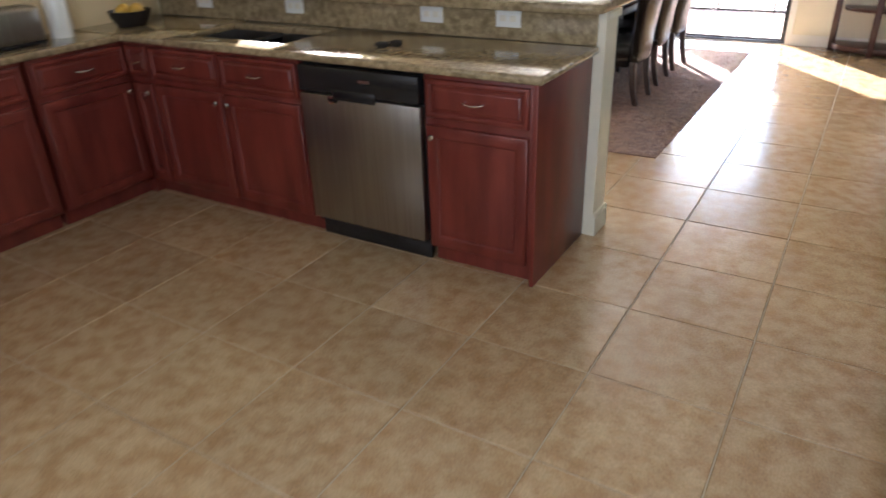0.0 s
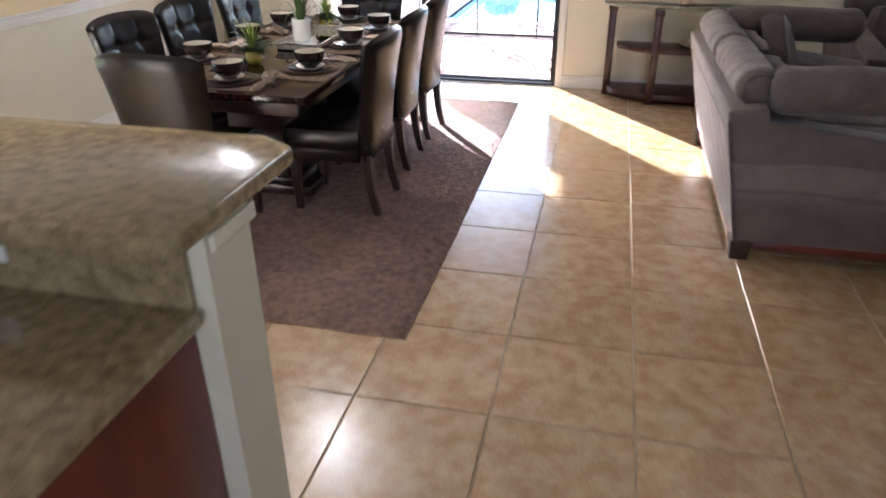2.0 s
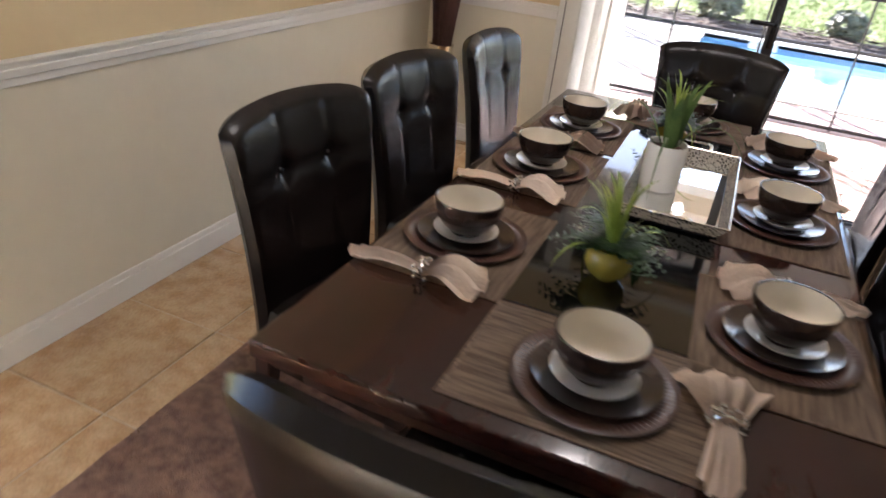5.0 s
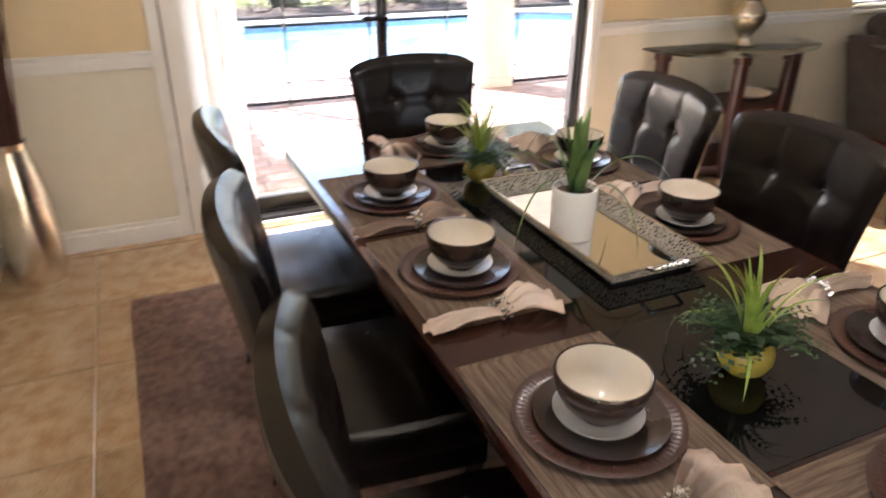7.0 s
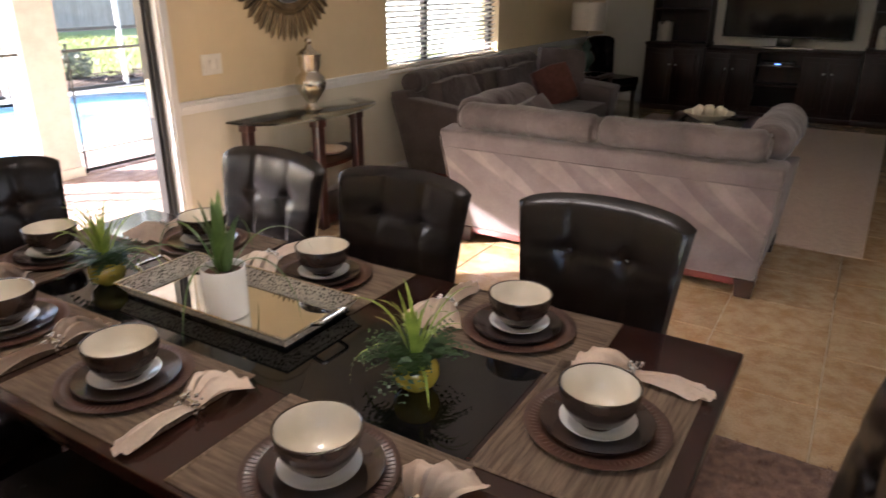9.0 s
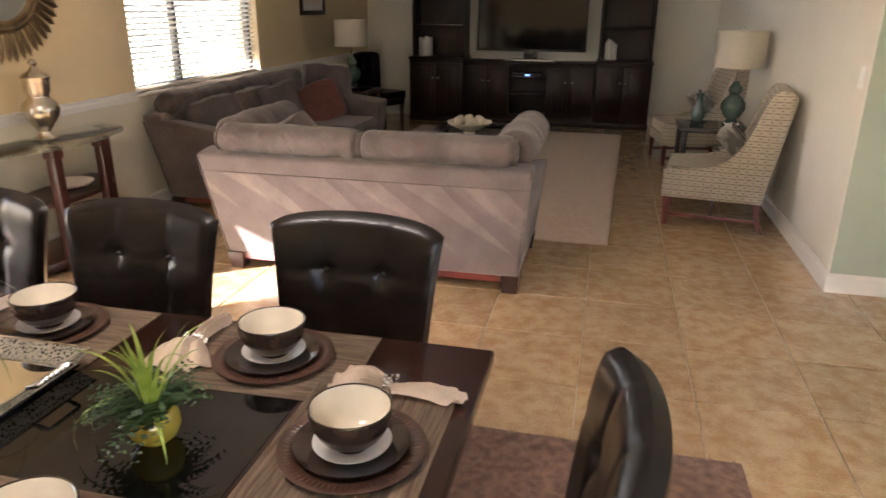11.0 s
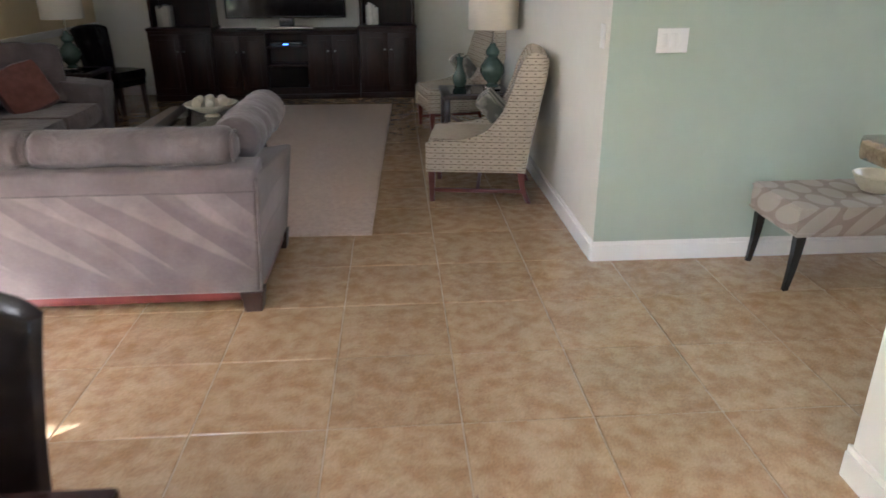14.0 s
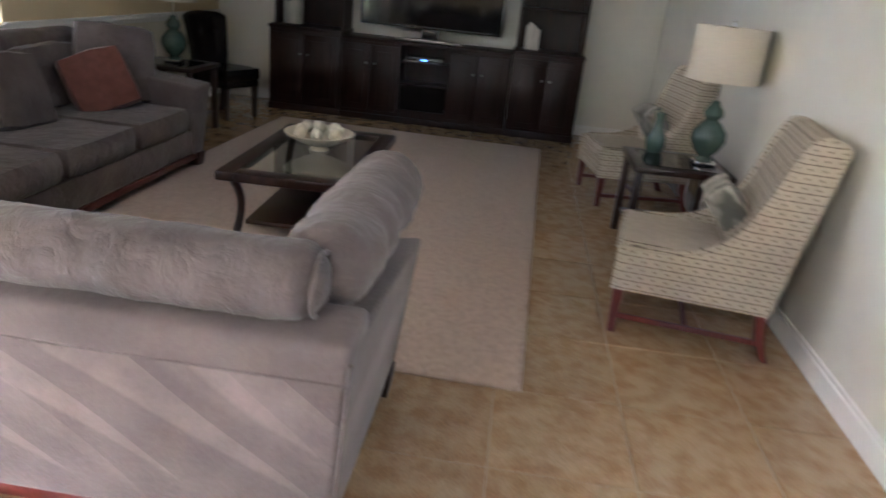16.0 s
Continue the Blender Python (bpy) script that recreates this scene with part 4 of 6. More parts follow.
def patterned(name, base, mark, size, rows="diamond"):
    """A woven fabric with a regular small motif."""
    m = mat(name, base, tuple(min(1, c * 1.12) for c in base), 20.0, 0.85, 0.3, fine=0.1)
    nt = m.node_tree
    co = nt.nodes["Texture Coordinate"]
    sep = nt.nodes.new("ShaderNodeSeparateXYZ")
    nt.links.new(co.outputs["Object"], sep.inputs[0])

    def calc(op, a, b=None):
        n = nt.nodes.new("ShaderNodeMath")
        n.operation = op
        for k, v in enumerate((a, b)):
            if v is None:
                continue
            if isinstance(v, (int, float)):
                n.inputs[k].default_value = v
            else:
                nt.links.new(v, n.inputs[k])
        return n.outputs[0]

    if rows == "oval":
        across, along = sep.outputs["X"], sep.outputs["Y"]
    else:
        across, along = calc("ADD", sep.outputs["X"], sep.outputs["Y"]), sep.outputs["Z"]
    if rows == "oval":
        along = calc("ADD", along, calc("MULTIPLY", sep.outputs["Z"], 0.9))
        across = calc("ADD", across, calc("MULTIPLY", sep.outputs["Z"], 0.9))
    a = calc("DIVIDE", across, size)
    b = calc("DIVIDE", along, size * (0.72 if rows == "diamond" else 0.62))
    odd = calc("MULTIPLY", calc("MODULO", calc("FLOOR", b), 2.0), 0.5 if rows == "oval" else 0.0)
    u = calc("SUBTRACT", calc("FRACT", calc("ADD", calc("ADD", a, odd), 100.0)), 0.5)
    v = calc("SUBTRACT", calc("FRACT", calc("ADD", b, 100.0)), 0.5)
    if rows == "diamond":
        su, sv = calc("ABSOLUTE", u), calc("ABSOLUTE", v)
        ring = calc("GREATER_THAN", calc("ADD", sv, calc("MULTIPLY", su, 0.10)), 0.465)
        dot = calc("LESS_THAN", calc("ADD", calc("MULTIPLY", su, 0.7), sv), 0.13)
        mask = calc("MAXIMUM", ring, dot)
    else:
        d = calc("ADD", calc("MULTIPLY", u, u), calc("MULTIPLY", v, v))
        mask = calc("LESS_THAN", d, 0.2)
    mix = nt.nodes.new("ShaderNodeMix")
    mix.data_type = "RGBA"
    mix.inputs["B"].default_value = (*mark, 1)
    nt.links.new(mask, mix.inputs["Factor"])
    nt.links.new(nt.nodes["Hue/Saturation/Value"].outputs["Color"], mix.inputs["A"])
    nt.links.new(mix.outputs["Result"], nt.nodes["Principled BSDF"].inputs["Base Color"])
    return m


ARMFAB = patterned("hex_fabric", (0.44, 0.385, 0.30), (0.16, 0.125, 0.095), 0.055)
BENCHFAB = patterned("oval_fabric", (0.29, 0.24, 0.195), (0.42, 0.37, 0.31), 0.2, "oval")

# ---- living rug ----
lr = thing("living_rug", "plain beige low-pile rug in the seating area", "rug", m=pose(5.3, 0.95, 0, 0, 0, -1.6))
part("rug_surface", box(-2.21, 2.21, -1.31, 1.31, 0.0, 0.010, 0.004), RUG_BEIGE, lr)
part("binding", merge(box(-2.22, 2.22, -1.322, -1.312, 0.0, 0.009, 0.003), box(-2.22, 2.22, 1.312, 1.322, 0.0, 0.009, 0.003), box(-2.222, -2.212, -1.312, 1.312, 0, 0.009, 0.003), box(2.212, 2.222, -1.312, 1.312, 0, 0.009, 0.003)), RUG_BEIGE, lr)

# ---- sofas ----
def flared(quads, bevel=0.02):
    """A solid from a lower and an upper rectangle of corners."""
    bm = bmesh.new()
    lo = [bm.verts.new(p) for p in quads[0]]
    hi = [bm.verts.new(p) for p in quads[1]]
    bm.faces.new(lo[::-1])
    bm.faces.new(hi)
    for k in range(4):
        bm.faces.new([lo[k], lo[(k + 1) % 4], hi[(k + 1) % 4], hi[k]])
    bmesh.ops.recalc_face_normals(bm, faces=list(bm.faces))
    bmesh.ops.bevel(bm, geom=list(bm.edges), offset=bevel, segments=3, profile=0.5, affect="EDGES")
    return bm


def roll(length, r, seed):
    """A long stuffed roll along y with soft wrinkles and puckered ends."""
    bm = bmesh.new()
    seg, n = 22, 44
    rows = []
    for k in range(n + 1):
        f = k / n
        e = min(f, 1 - f) * length
        rad = r * (1 - max(0, 1 - e / (0.55 * r)) ** 2 * 0.55) if e < 0.55 * r else r
        rows.append([bm.verts.new((math.cos(a) * (rad * (1 + 0.15 * noise.noise(Vector((f * length * 9, math.cos(a) * 1.7, seed))) + 0.11 * noise.noise(Vector((f * length * 26, math.sin(a) * 1.2, seed + 5))))), (f - 0.5) * length, math.sin(a) * rad * 0.9 + 0.012 * noise.noise(Vector((f * length * 5, seed, 2))))) for a in [2 * math.pi * q / seg for q in range(seg)]])
    for a, b in zip(rows, rows[1:]):
        for q in range(seg):
            bm.faces.new([a[q], b[q], b[(q + 1) % seg], a[(q + 1) % seg]])
    bm.faces.new(rows[0])
    bm.faces.new(rows[-1][::-1])
    bmesh.ops.recalc_face_normals(bm, faces=list(bm.faces))
    return bm


def sofa(name, label, m, L, D, seats, near_bolster, far_bolster, velvet):
    """A plush sofa: its back is the plane x = 0, it faces +x, and it runs along y from 0 to L."""
    s = thing(name, label, "sofa", m=m)
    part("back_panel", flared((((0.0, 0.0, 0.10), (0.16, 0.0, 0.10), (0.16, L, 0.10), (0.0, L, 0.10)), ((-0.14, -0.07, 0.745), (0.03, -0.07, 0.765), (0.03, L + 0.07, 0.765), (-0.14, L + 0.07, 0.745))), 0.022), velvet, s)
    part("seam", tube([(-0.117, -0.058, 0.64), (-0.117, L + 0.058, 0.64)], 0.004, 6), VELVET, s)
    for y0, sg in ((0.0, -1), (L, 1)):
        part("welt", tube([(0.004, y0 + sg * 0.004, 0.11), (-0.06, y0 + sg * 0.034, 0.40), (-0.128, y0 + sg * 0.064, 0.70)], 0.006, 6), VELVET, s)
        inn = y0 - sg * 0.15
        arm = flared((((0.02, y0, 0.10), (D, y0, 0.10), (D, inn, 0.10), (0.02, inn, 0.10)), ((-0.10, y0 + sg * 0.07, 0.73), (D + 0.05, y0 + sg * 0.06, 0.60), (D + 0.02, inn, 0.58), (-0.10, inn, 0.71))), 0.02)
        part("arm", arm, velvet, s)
    part("seat_base", box(0.12, D - 0.02, 0.12, L - 0.12, 0.10, 0.28, 0.02), VELVET, s)
    w = (L - 0.3) / seats
    for k in range(seats):
        part("seat_cushion", moved(puff(D - 0.14, w - 0.006, 0.17, 0.25, 10, 0.008, k), pose(0.14 + (D - 0.1) / 2, 0.15 + w * (k + 0.5), 0.365)), VELVET, s)
        part("back_cushion", moved(puff(0.22, w - 0.01, 0.42, 0.38, 12, 0.02, k + 3), pose(0.14, 0.15 + w * (k + 0.5), 0.62, 0, -14)), VELVET, s)
        at = pose(-0.005, 0.15 + w * (k + 0.5) + (0.06 if k == seats - 1 else -0.06 if k == 0 else 0), 0.815)
        neck = part("neck_roll", moved(roll(w + 0.13, 0.10, k * 3.7 + L), at), VELVET, s)
        for end in (-1, 1):
            part("piping", moved(tube([(0.078 * math.cos(a), end * ((w + 0.13) / 2 - 0.012), 0.070 * math.sin(a)) for a in [math.pi * q / 16 for q in range(33)]], 0.007, 6), at), VELVET, neck)
    for on, y0, sg in ((near_bolster, 0.0, -1), (far_bolster, L, 1)):
        if on:
            part("arm_roll", moved(roll(D - 0.06, 0.115, 8.3), pose(0.45, y0 - sg * 0.05, 0.825, 0, 0, -90)), VELVET, s)
    part("plinth", merge(box(0.01, D - 0.01, 0.01, 0.035, 0.062, 0.105, 0.003), box(0.01, D - 0.01, L - 0.035, L - 0.01, 0.062, 0.105, 0.003), box(0.01, 0.035, 0.035, L - 0.035, 0.062, 0.105, 0.003), box(D - 0.035, D - 0.01, 0.035, L - 0.035, 0.062, 0.105, 0.003)), CHERRYLEG, s, "polished cherry wood plinth")
    for x, y in ((0.045, 0.045), (D - 0.045, 0.045), (0.045, L - 0.045), (D - 0.045, L - 0.045)):
        f = flared((((x - 0.042, y - 0.042, 0), (x + 0.042, y - 0.042, 0), (x + 0.042, y + 0.042, 0), (x - 0.042, y + 0.042, 0)), ((x - 0.054, y - 0.054, 0.105), (x + 0.054, y - 0.054, 0.105), (x + 0.054, y + 0.054, 0.105), (x - 0.054, y + 0.054, 0.105))), 0.004)
        part("foot", f, WOOD, s)
    return s


sofa("loveseat", "taupe plush loveseat with rolled cushions and cherry feet", pose(2.055, 0.185, 0.0), 1.80, 0.90, 2, True, True, VELVET_NAP_PAINTED)
sofa("sofa", "dark taupe plush sofa under the window", pose(3.10, 3.07, 0.002, 0, 0, -90) , 2.45, 0.95, 3, False, False, VELVET)


def throw_pillow(label, m, material, w=0.44):
    p = thing("throw_pillow", label, "pillow", "", m)
    part("cushion", puff(w, 0.14, w, 0.30, 12, 0.012, w), material, p)
    part("piping", tube([(w / 2 * 0.9 * math.copysign(abs(math.cos(a)) ** 0.35, math.cos(a)), 0, w / 2 * 0.9 * math.copysign(abs(math.sin(a)) ** 0.35, math.sin(a))) for a in [2 * math.pi * k / 48 for k in range(49)]], 0.005, 6), material, p)
    return p


throw_pillow("rust-coloured square throw pillow on the sofa", pose(5.06, 2.60, 0.615, -24, -16, -42), RUST, 0.42)
throw_pillow("dark grey square throw pillow against the sofa back", pose(4.35, 2.68, 0.64, -20, 3, -6), VELVET, 0.44)
throw_pillow("dark grey plush cushion at the sofa arm", pose(5.36, 2.66, 0.70, -16, 6, -52), VELVET, 0.54)
throw_pillow("mauve plush throw pillow in the loveseat corner", pose(2.42, 1.62, 0.68, -24, 30, 62), VELVET, 0.44)

# ---- coffee table ----
ct = thing("coffee_table", "dark wood coffee table with glass inset top and curved legs", "coffee table", m=pose(4.66, 0.99, 0.011, 0, 0, 2))
CTX, CTY = 0.66, 0.37
part("top_frame", merge(box(-CTX, CTX, -CTY, -CTY + 0.1, 0.38, 0.43, 0.008), box(-CTX, CTX, CTY - 0.1, CTY, 0.38, 0.43, 0.008), box(-CTX, -CTX + 0.1, -CTY + 0.1, CTY - 0.1, 0.38, 0.43, 0.006), box(CTX - 0.1, CTX, -CTY + 0.1, CTY - 0.1, 0.38, 0.43, 0.006)), WOOD, ct)
part("glass_inset", box(-CTX + 0.1, CTX - 0.1, -CTY + 0.1, CTY - 0.1, 0.412, 0.424), GLASS_GREEN, ct, "clear glass inset")
part("shelf", box(-CTX + 0.16, CTX - 0.16, -CTY + 0.1, CTY - 0.1, 0.10, 0.125, 0.005), WOOD, ct)
for sx in (-1, 1):
    for sy in (-1, 1):
        part("leg", tube([(sx * (CTX - 0.08 - 0.14 * math.sin(math.pi * f)), sy * (CTY - 0.06), 0.38 * (1 - f) + 0.001) for f in [k / 10 for k in range(11)]], 0.022, 8), WOOD, ct)
fb = thing("fruit_bowl", "pale footed bowl of carved spheres on the coffee table", "bowl", m=pose(4.68, 0.99, 0.442))
part("bowl", lathe([(0, 0), (0.06, 0), (0.055, 0.01), (0.03, 0.02), (0.10, 0.04), (0.19, 0.085), (0.21, 0.105), (0.205, 0.108), (0.18, 0.09), (0.09, 0.05), (0, 0.045)], 36), SHELL, fb)
rr = random.Random(4)
for k in range(9):
    a = k * 2.4
    s = bmesh.new()
    bmesh.ops.create_icosphere(s, subdivisions=2, radius=0.038)
    for v in s.verts:
        v.co *= 1 + 0.12 * noise.noise(v.co * 40 + Vector((k, 0, 0)))
    d = 0.0 if k == 0 else 0.105 + 0.02 * (k % 2)
    part("carved_ball", moved(s, pose(d * math.cos(a), d * math.sin(a), 0.115 + (0.02 if k == 0 else 0))), SHELL, fb)

# ---- entertainment centre ----
UX, UD = 7.97, 0.5
def panel_door(x, y0, y1, z0, z1, parent, knob):
    d = part("door", merge(box(x - 0.02, x, y0, y1, z0, z1, 0.003), box(x - 0.027, x - 0.02, y0 + 0.06, y1 - 0.06, z0 + 0.06, z1 - 0.06, 0.006)), DARKWOOD, parent)
    part("knob", moved(lathe([(0, 0.02), (0.01, 0.018), (0.012, 0.012), (0.005, 0.006), (0.006, 0)], 12), pose(x - 0.02, knob, (z0 + z1) / 2 + 0.15, 0, -90)), STEEL, d)


def media_tower(y0, y1, label):
    t = thing("bookcase_tower", label, "bookcase", "towers of the entertainment centre")
    part("base_cabinet", merge(box(UX, UX + UD, y0, y1, 0.06, 0.84, 0.004), box(UX - 0.015, UX + UD, y0 - 0.008, y1 + 0.008, 0.0, 0.07, 0.004), box(UX - 0.02, UX + UD, y0 - 0.01, y1 + 0.01, 0.84, 0.875, 0.005)), DARKWOOD, t)
    mid = (y0 + y1) / 2
    panel_door(UX, y0 + 0.03, mid - 0.004, 0.10, 0.80, t, mid - 0.04)
    panel_door(UX, mid + 0.004, y1 - 0.03, 0.10, 0.80, t, mid + 0.04)
    part("upper_case", merge(box(UX + 0.14, UX + UD, y0 + 0.01, y0 + 0.04, 0.875, 2.1), box(UX + 0.14, UX + UD, y1 - 0.04, y1 - 0.01, 0.875, 2.1), box(UX + UD - 0.015, UX + UD, y0 + 0.04, y1 - 0.04, 0.875, 2.1), box(UX + 0.10, UX + UD, y0 - 0.02, y1 + 0.02, 2.1, 2.16, 0.006)), DARKWOOD, t)
    for z in (1.27, 1.68):
        part("shelf", box(UX + 0.15, UX + UD - 0.016, y0 + 0.041, y1 - 0.041, z, z + 0.022, 0.002), DARKWOOD, t)
    return t


media_tower(1.74, 2.50, "dark mahogany bookcase tower beside the television")
media_tower(-0.76, -0.05, "dark mahogany bookcase tower beside the armchairs")
ts = thing("tv_stand", "dark mahogany television stand with open media shelf", "tv stand")
for name, block in (("side_case", box(UX + 0.02, UX + UD, -0.04, 0.60, 0.06, 0.80)), ("side_case", box(UX + 0.02, UX + UD, 1.10, 1.73, 0.06, 0.80)), ("back_panel", box(UX + 0.3, UX + UD, 0.60, 1.10, 0.06, 0.80)), ("bottom_panel", box(UX + 0.02, UX + 0.3, 0.60, 1.10, 0.06, 0.14)), ("plinth", box(UX, UX + UD, -0.04, 1.73, 0.0, 0.06, 0.004))):
    part(name, block, DARKWOOD, ts)
part("top", box(UX - 0.015, UX + UD, -0.04, 1.73, 0.80, 0.835, 0.005), DARKWOOD, ts)
for y0, y1, kn in ((-0.02, 0.29, 0.25), (0.30, 0.58, 0.34), (1.12, 1.41, 1.37), (1.42, 1.71, 1.46)):
    panel_door(UX + 0.02, y0, y1, 0.10, 0.77, ts, kn)
for z in (0.40, 0.62):
    part("shelf", box(UX + 0.025, UX + 0.3, 0.605, 1.095, z, z + 0.018, 0.002), DARKWOOD, ts)
part("glass_door", box(UX + 0.021, UX + 0.025, 0.61, 1.09, 0.145, 0.395), BLACKGLASS, ts, "dark glass door")
box1 = thing("cable_box", "black cable box with blue light in the tv stand", "media player", m=pose(UX + 0.15, 0.86, 0.639))
part("case", box(-0.1, 0.12, -0.19, 0.19, 0, 0.055, 0.004), BLACK, box1)
LED = mat("blue_led", (0.02, 0.05, 0.5), (0.02, 0.05, 0.5), 3.0, 0.4)
LED.node_tree.nodes["Principled BSDF"].inputs["Emission Color"].default_value = (0.1, 0.25, 1, 1)
LED.node_tree.nodes["Principled BSDF"].inputs["Emission Strength"].default_value = 0.6
part("display", box(-0.103, -0.1, -0.03, 0.03, 0.02, 0.034), LED, box1, "glowing blue display")
part("trim", box(-0.104, -0.1, -0.18, 0.18, 0.006, 0.012), STEEL, box1)
tv = thing("television", "large flat black television on a silver-edged stand", "television", m=pose(UX + 0.24, 0.85, 0.835))
part("bezel", merge(box(-0.03, 0.04, -0.74, 0.74, 0.13, 0.155, 0.004), box(-0.03, 0.04, -0.74, 0.74, 0.975, 1.0, 0.004), box(-0.03, 0.04, -0.74, -0.715, 0.155, 0.975, 0.004), box(-0.03, 0.04, 0.715, 0.74, 0.155, 0.975, 0.004), box(-0.01, 0.05, -0.715, 0.715, 0.155, 0.975)), BLACK, tv)
part("screen", box(-0.018, -0.011, -0.714, 0.714, 0.156, 0.974), SCREEN, tv, "dark glossy screen")
part("neck", box(-0.02, 0.03, -0.09, 0.09, 0.03, 0.14, 0.006), BLACK, tv)
base = prism([(-0.16, -0.34), (-0.1, -0.2), (-0.1, 0.2), (-0.16, 0.34), (-0.13, 0.36), (0.06, 0.1), (0.06, -0.1), (-0.13, -0.36)], 0.002, 0.03, 0.006)
part("foot", base, STEEL, tv, "silver angled foot")
rr = random.Random(12)
for yy, n in ((2.42, 6), (-0.14, 6)):
    y = yy
    for k in range(n):
        w, h = rr.uniform(0.018, 0.035), rr.uniform(0.2, 0.27)
        b = thing("book", "pale upright book on the bookcase shelf", "book", "books in the bookcase", pose(UX + 0.28, y, 0.876))
        part("cover", box(-0.08, 0.08, -w, 0, 0, h, 0.002), BOOK, b)
        part("pages", box(-0.075, 0.082, -w + 0.003, -0.003, 0.004, h - 0.004), TRIM, b)
        y -= w + 0.003

# ---- armchairs ----
def armchair(m, label):
    """Faces +y; its feet stand within x and y of 0.3 m round the origin."""
    a = thing("armchair", label, "armchair", "patterned armchairs by the wall", m)
    side = [(-0.33, 0.22), (0.36, 0.22), (0.36, 0.42), (0.30, 0.435), (0.10, 0.45), (-0.04, 0.50), (-0.14, 0.60), (-0.21, 0.75), (-0.26, 0.90), (-0.315, 1.005), (-0.385, 1.02), (-0.45, 0.975), (-0.435, 0.86), (-0.36, 0.45)]
    flow = []
    for k in range(3, 11):
        p, q, r, t = (Vector(side[n]) for n in (k - 1, k, k + 1, k + 2))
        for f in (0.0, 0.25, 0.5, 0.75):
            flow.append(tuple(0.5 * (2 * q + (r - p) * f + (2 * p - 5 * q + 4 * r - t) * f * f + (3 * q - p - 3 * r + t) * f ** 3)))
    side = side[:3] + flow + side[11:]
    for x0, x1 in ((-0.32, -0.26), (0.26, 0.32)):
        bm = bmesh.new()
        f = bm.faces.new([bm.verts.new((x0, y, z)) for y, z in side])
        ex = bmesh.ops.extrude_face_region(bm, geom=[f])["geom"]
        bmesh.ops.translate(bm, vec=(x1 - x0, 0, 0), verts=[g for g in ex if isinstance(g, bmesh.types.BMVert)])
        bmesh.ops.recalc_face_normals(bm, faces=list(bm.faces))
        bmesh.ops.bevel(bm, geom=[e for e in bm.edges if abs(e.verts[0].co.x - e.verts[1].co.x) < 1e-5], offset=0.015, segments=2, affect="EDGES")
        part("side", bm, ARMFAB, a)
    part("seat_base", box(-0.26, 0.26, -0.3, 0.35, 0.22, 0.33, 0.01), ARMFAB, a)
    part("seat_cushion", moved(puff(0.52, 0.60, 0.12, 0.2, 10, 0.006), pose(0, 0.06, 0.385)), ARMFAB, a)
    back = [(y - 0.012, z - 0.006) for y, z in side if z > 0.52] + [(-0.36, 0.40), (-0.10, 0.40)]
    bm = bmesh.new()
    f = bm.faces.new([bm.verts.new((-0.262, y, z)) for y, z in back])
    ex = bmesh.ops.extrude_face_region(bm, geom=[f])["geom"]
    bmesh.ops.translate(bm, vec=(0.524, 0, 0), verts=[g for g in ex if isinstance(g, bmesh.types.BMVert)])
    bmesh.ops.recalc_face_normals(bm, faces=list(bm.faces))
    part("backrest", bm, ARMFAB, a)
    for x in (-0.28, 0.28):
        part("leg", leg_bm(x, 0.32, 0.32, 0.23, 0.016, 0.024), CHERRYLEG, a)
        part("leg", leg_bm(x, -0.36, -0.30, 0.23, 0.016, 0.024), CHERRYLEG, a)
        part("stretcher", box(x - 0.01, x + 0.01, -0.32, 0.32, 0.07, 0.095, 0.003), CHERRYLEG, a)
    part("stretcher", box(-0.28, 0.28, -0.012, 0.012, 0.072, 0.093, 0.003), CHERRYLEG, a)
    return a


first_arm = armchair(pose(3.93, -1.08, 0.0, 0, 0, -9), "cream armchair with fine dark line and dot pattern and cherry legs")
copy_thing(first_arm, pose(6.10, -1.10, 0.0, 0, 0, 10))
PILLOW_STRIPE = mat("striped_pillow", (0.12, 0.12, 0.10), (0.42, 0.40, 0.34), 5.0, 0.85, 0.3, fine=0.15, stretch=(7, 1, 1), lo=0.45, hi=0.55)
throw_pillow("small grey striped lumbar pillow on an armchair", pose(3.93, -1.2, 0.585, -42, 0, -12), PILLOW_STRIPE, 0.33)
throw_pillow("small grey striped pillow on the far armchair", pose(6.1, -1.2, 0.585, -35, 0, 14), PILLOW_STRIPE, 0.33)

# end tables and lamps
def end_table(x, y, size, h, label):
    e = thing("end_table", label, "end table", "end tables in the living room", pose(x, y, 0))
    part("tabletop", box(-size, size, -size, size, h - 0.035, h, 0.006), WOOD, e)
    part("glass_inset", box(-size + 0.07, size - 0.07, -size + 0.07, size - 0.07, h + 0.0005, h + 0.004), BLACKGLASS, e, "dark glass inset")
    part("shelf", box(-size + 0.05, size - 0.05, -size + 0.05, size - 0.05, 0.14, 0.16, 0.004), WOOD, e)
    for sx in (-1, 1):
        for sy in (-1, 1):
            part("leg", box(sx * (size - 0.04) - 0.022, sx * (size - 0.04) + 0.022, sy * (size - 0.04) - 0.022, sy * (size - 0.04) + 0.022, 0, h - 0.035, 0.004), WOOD, e)
    return e


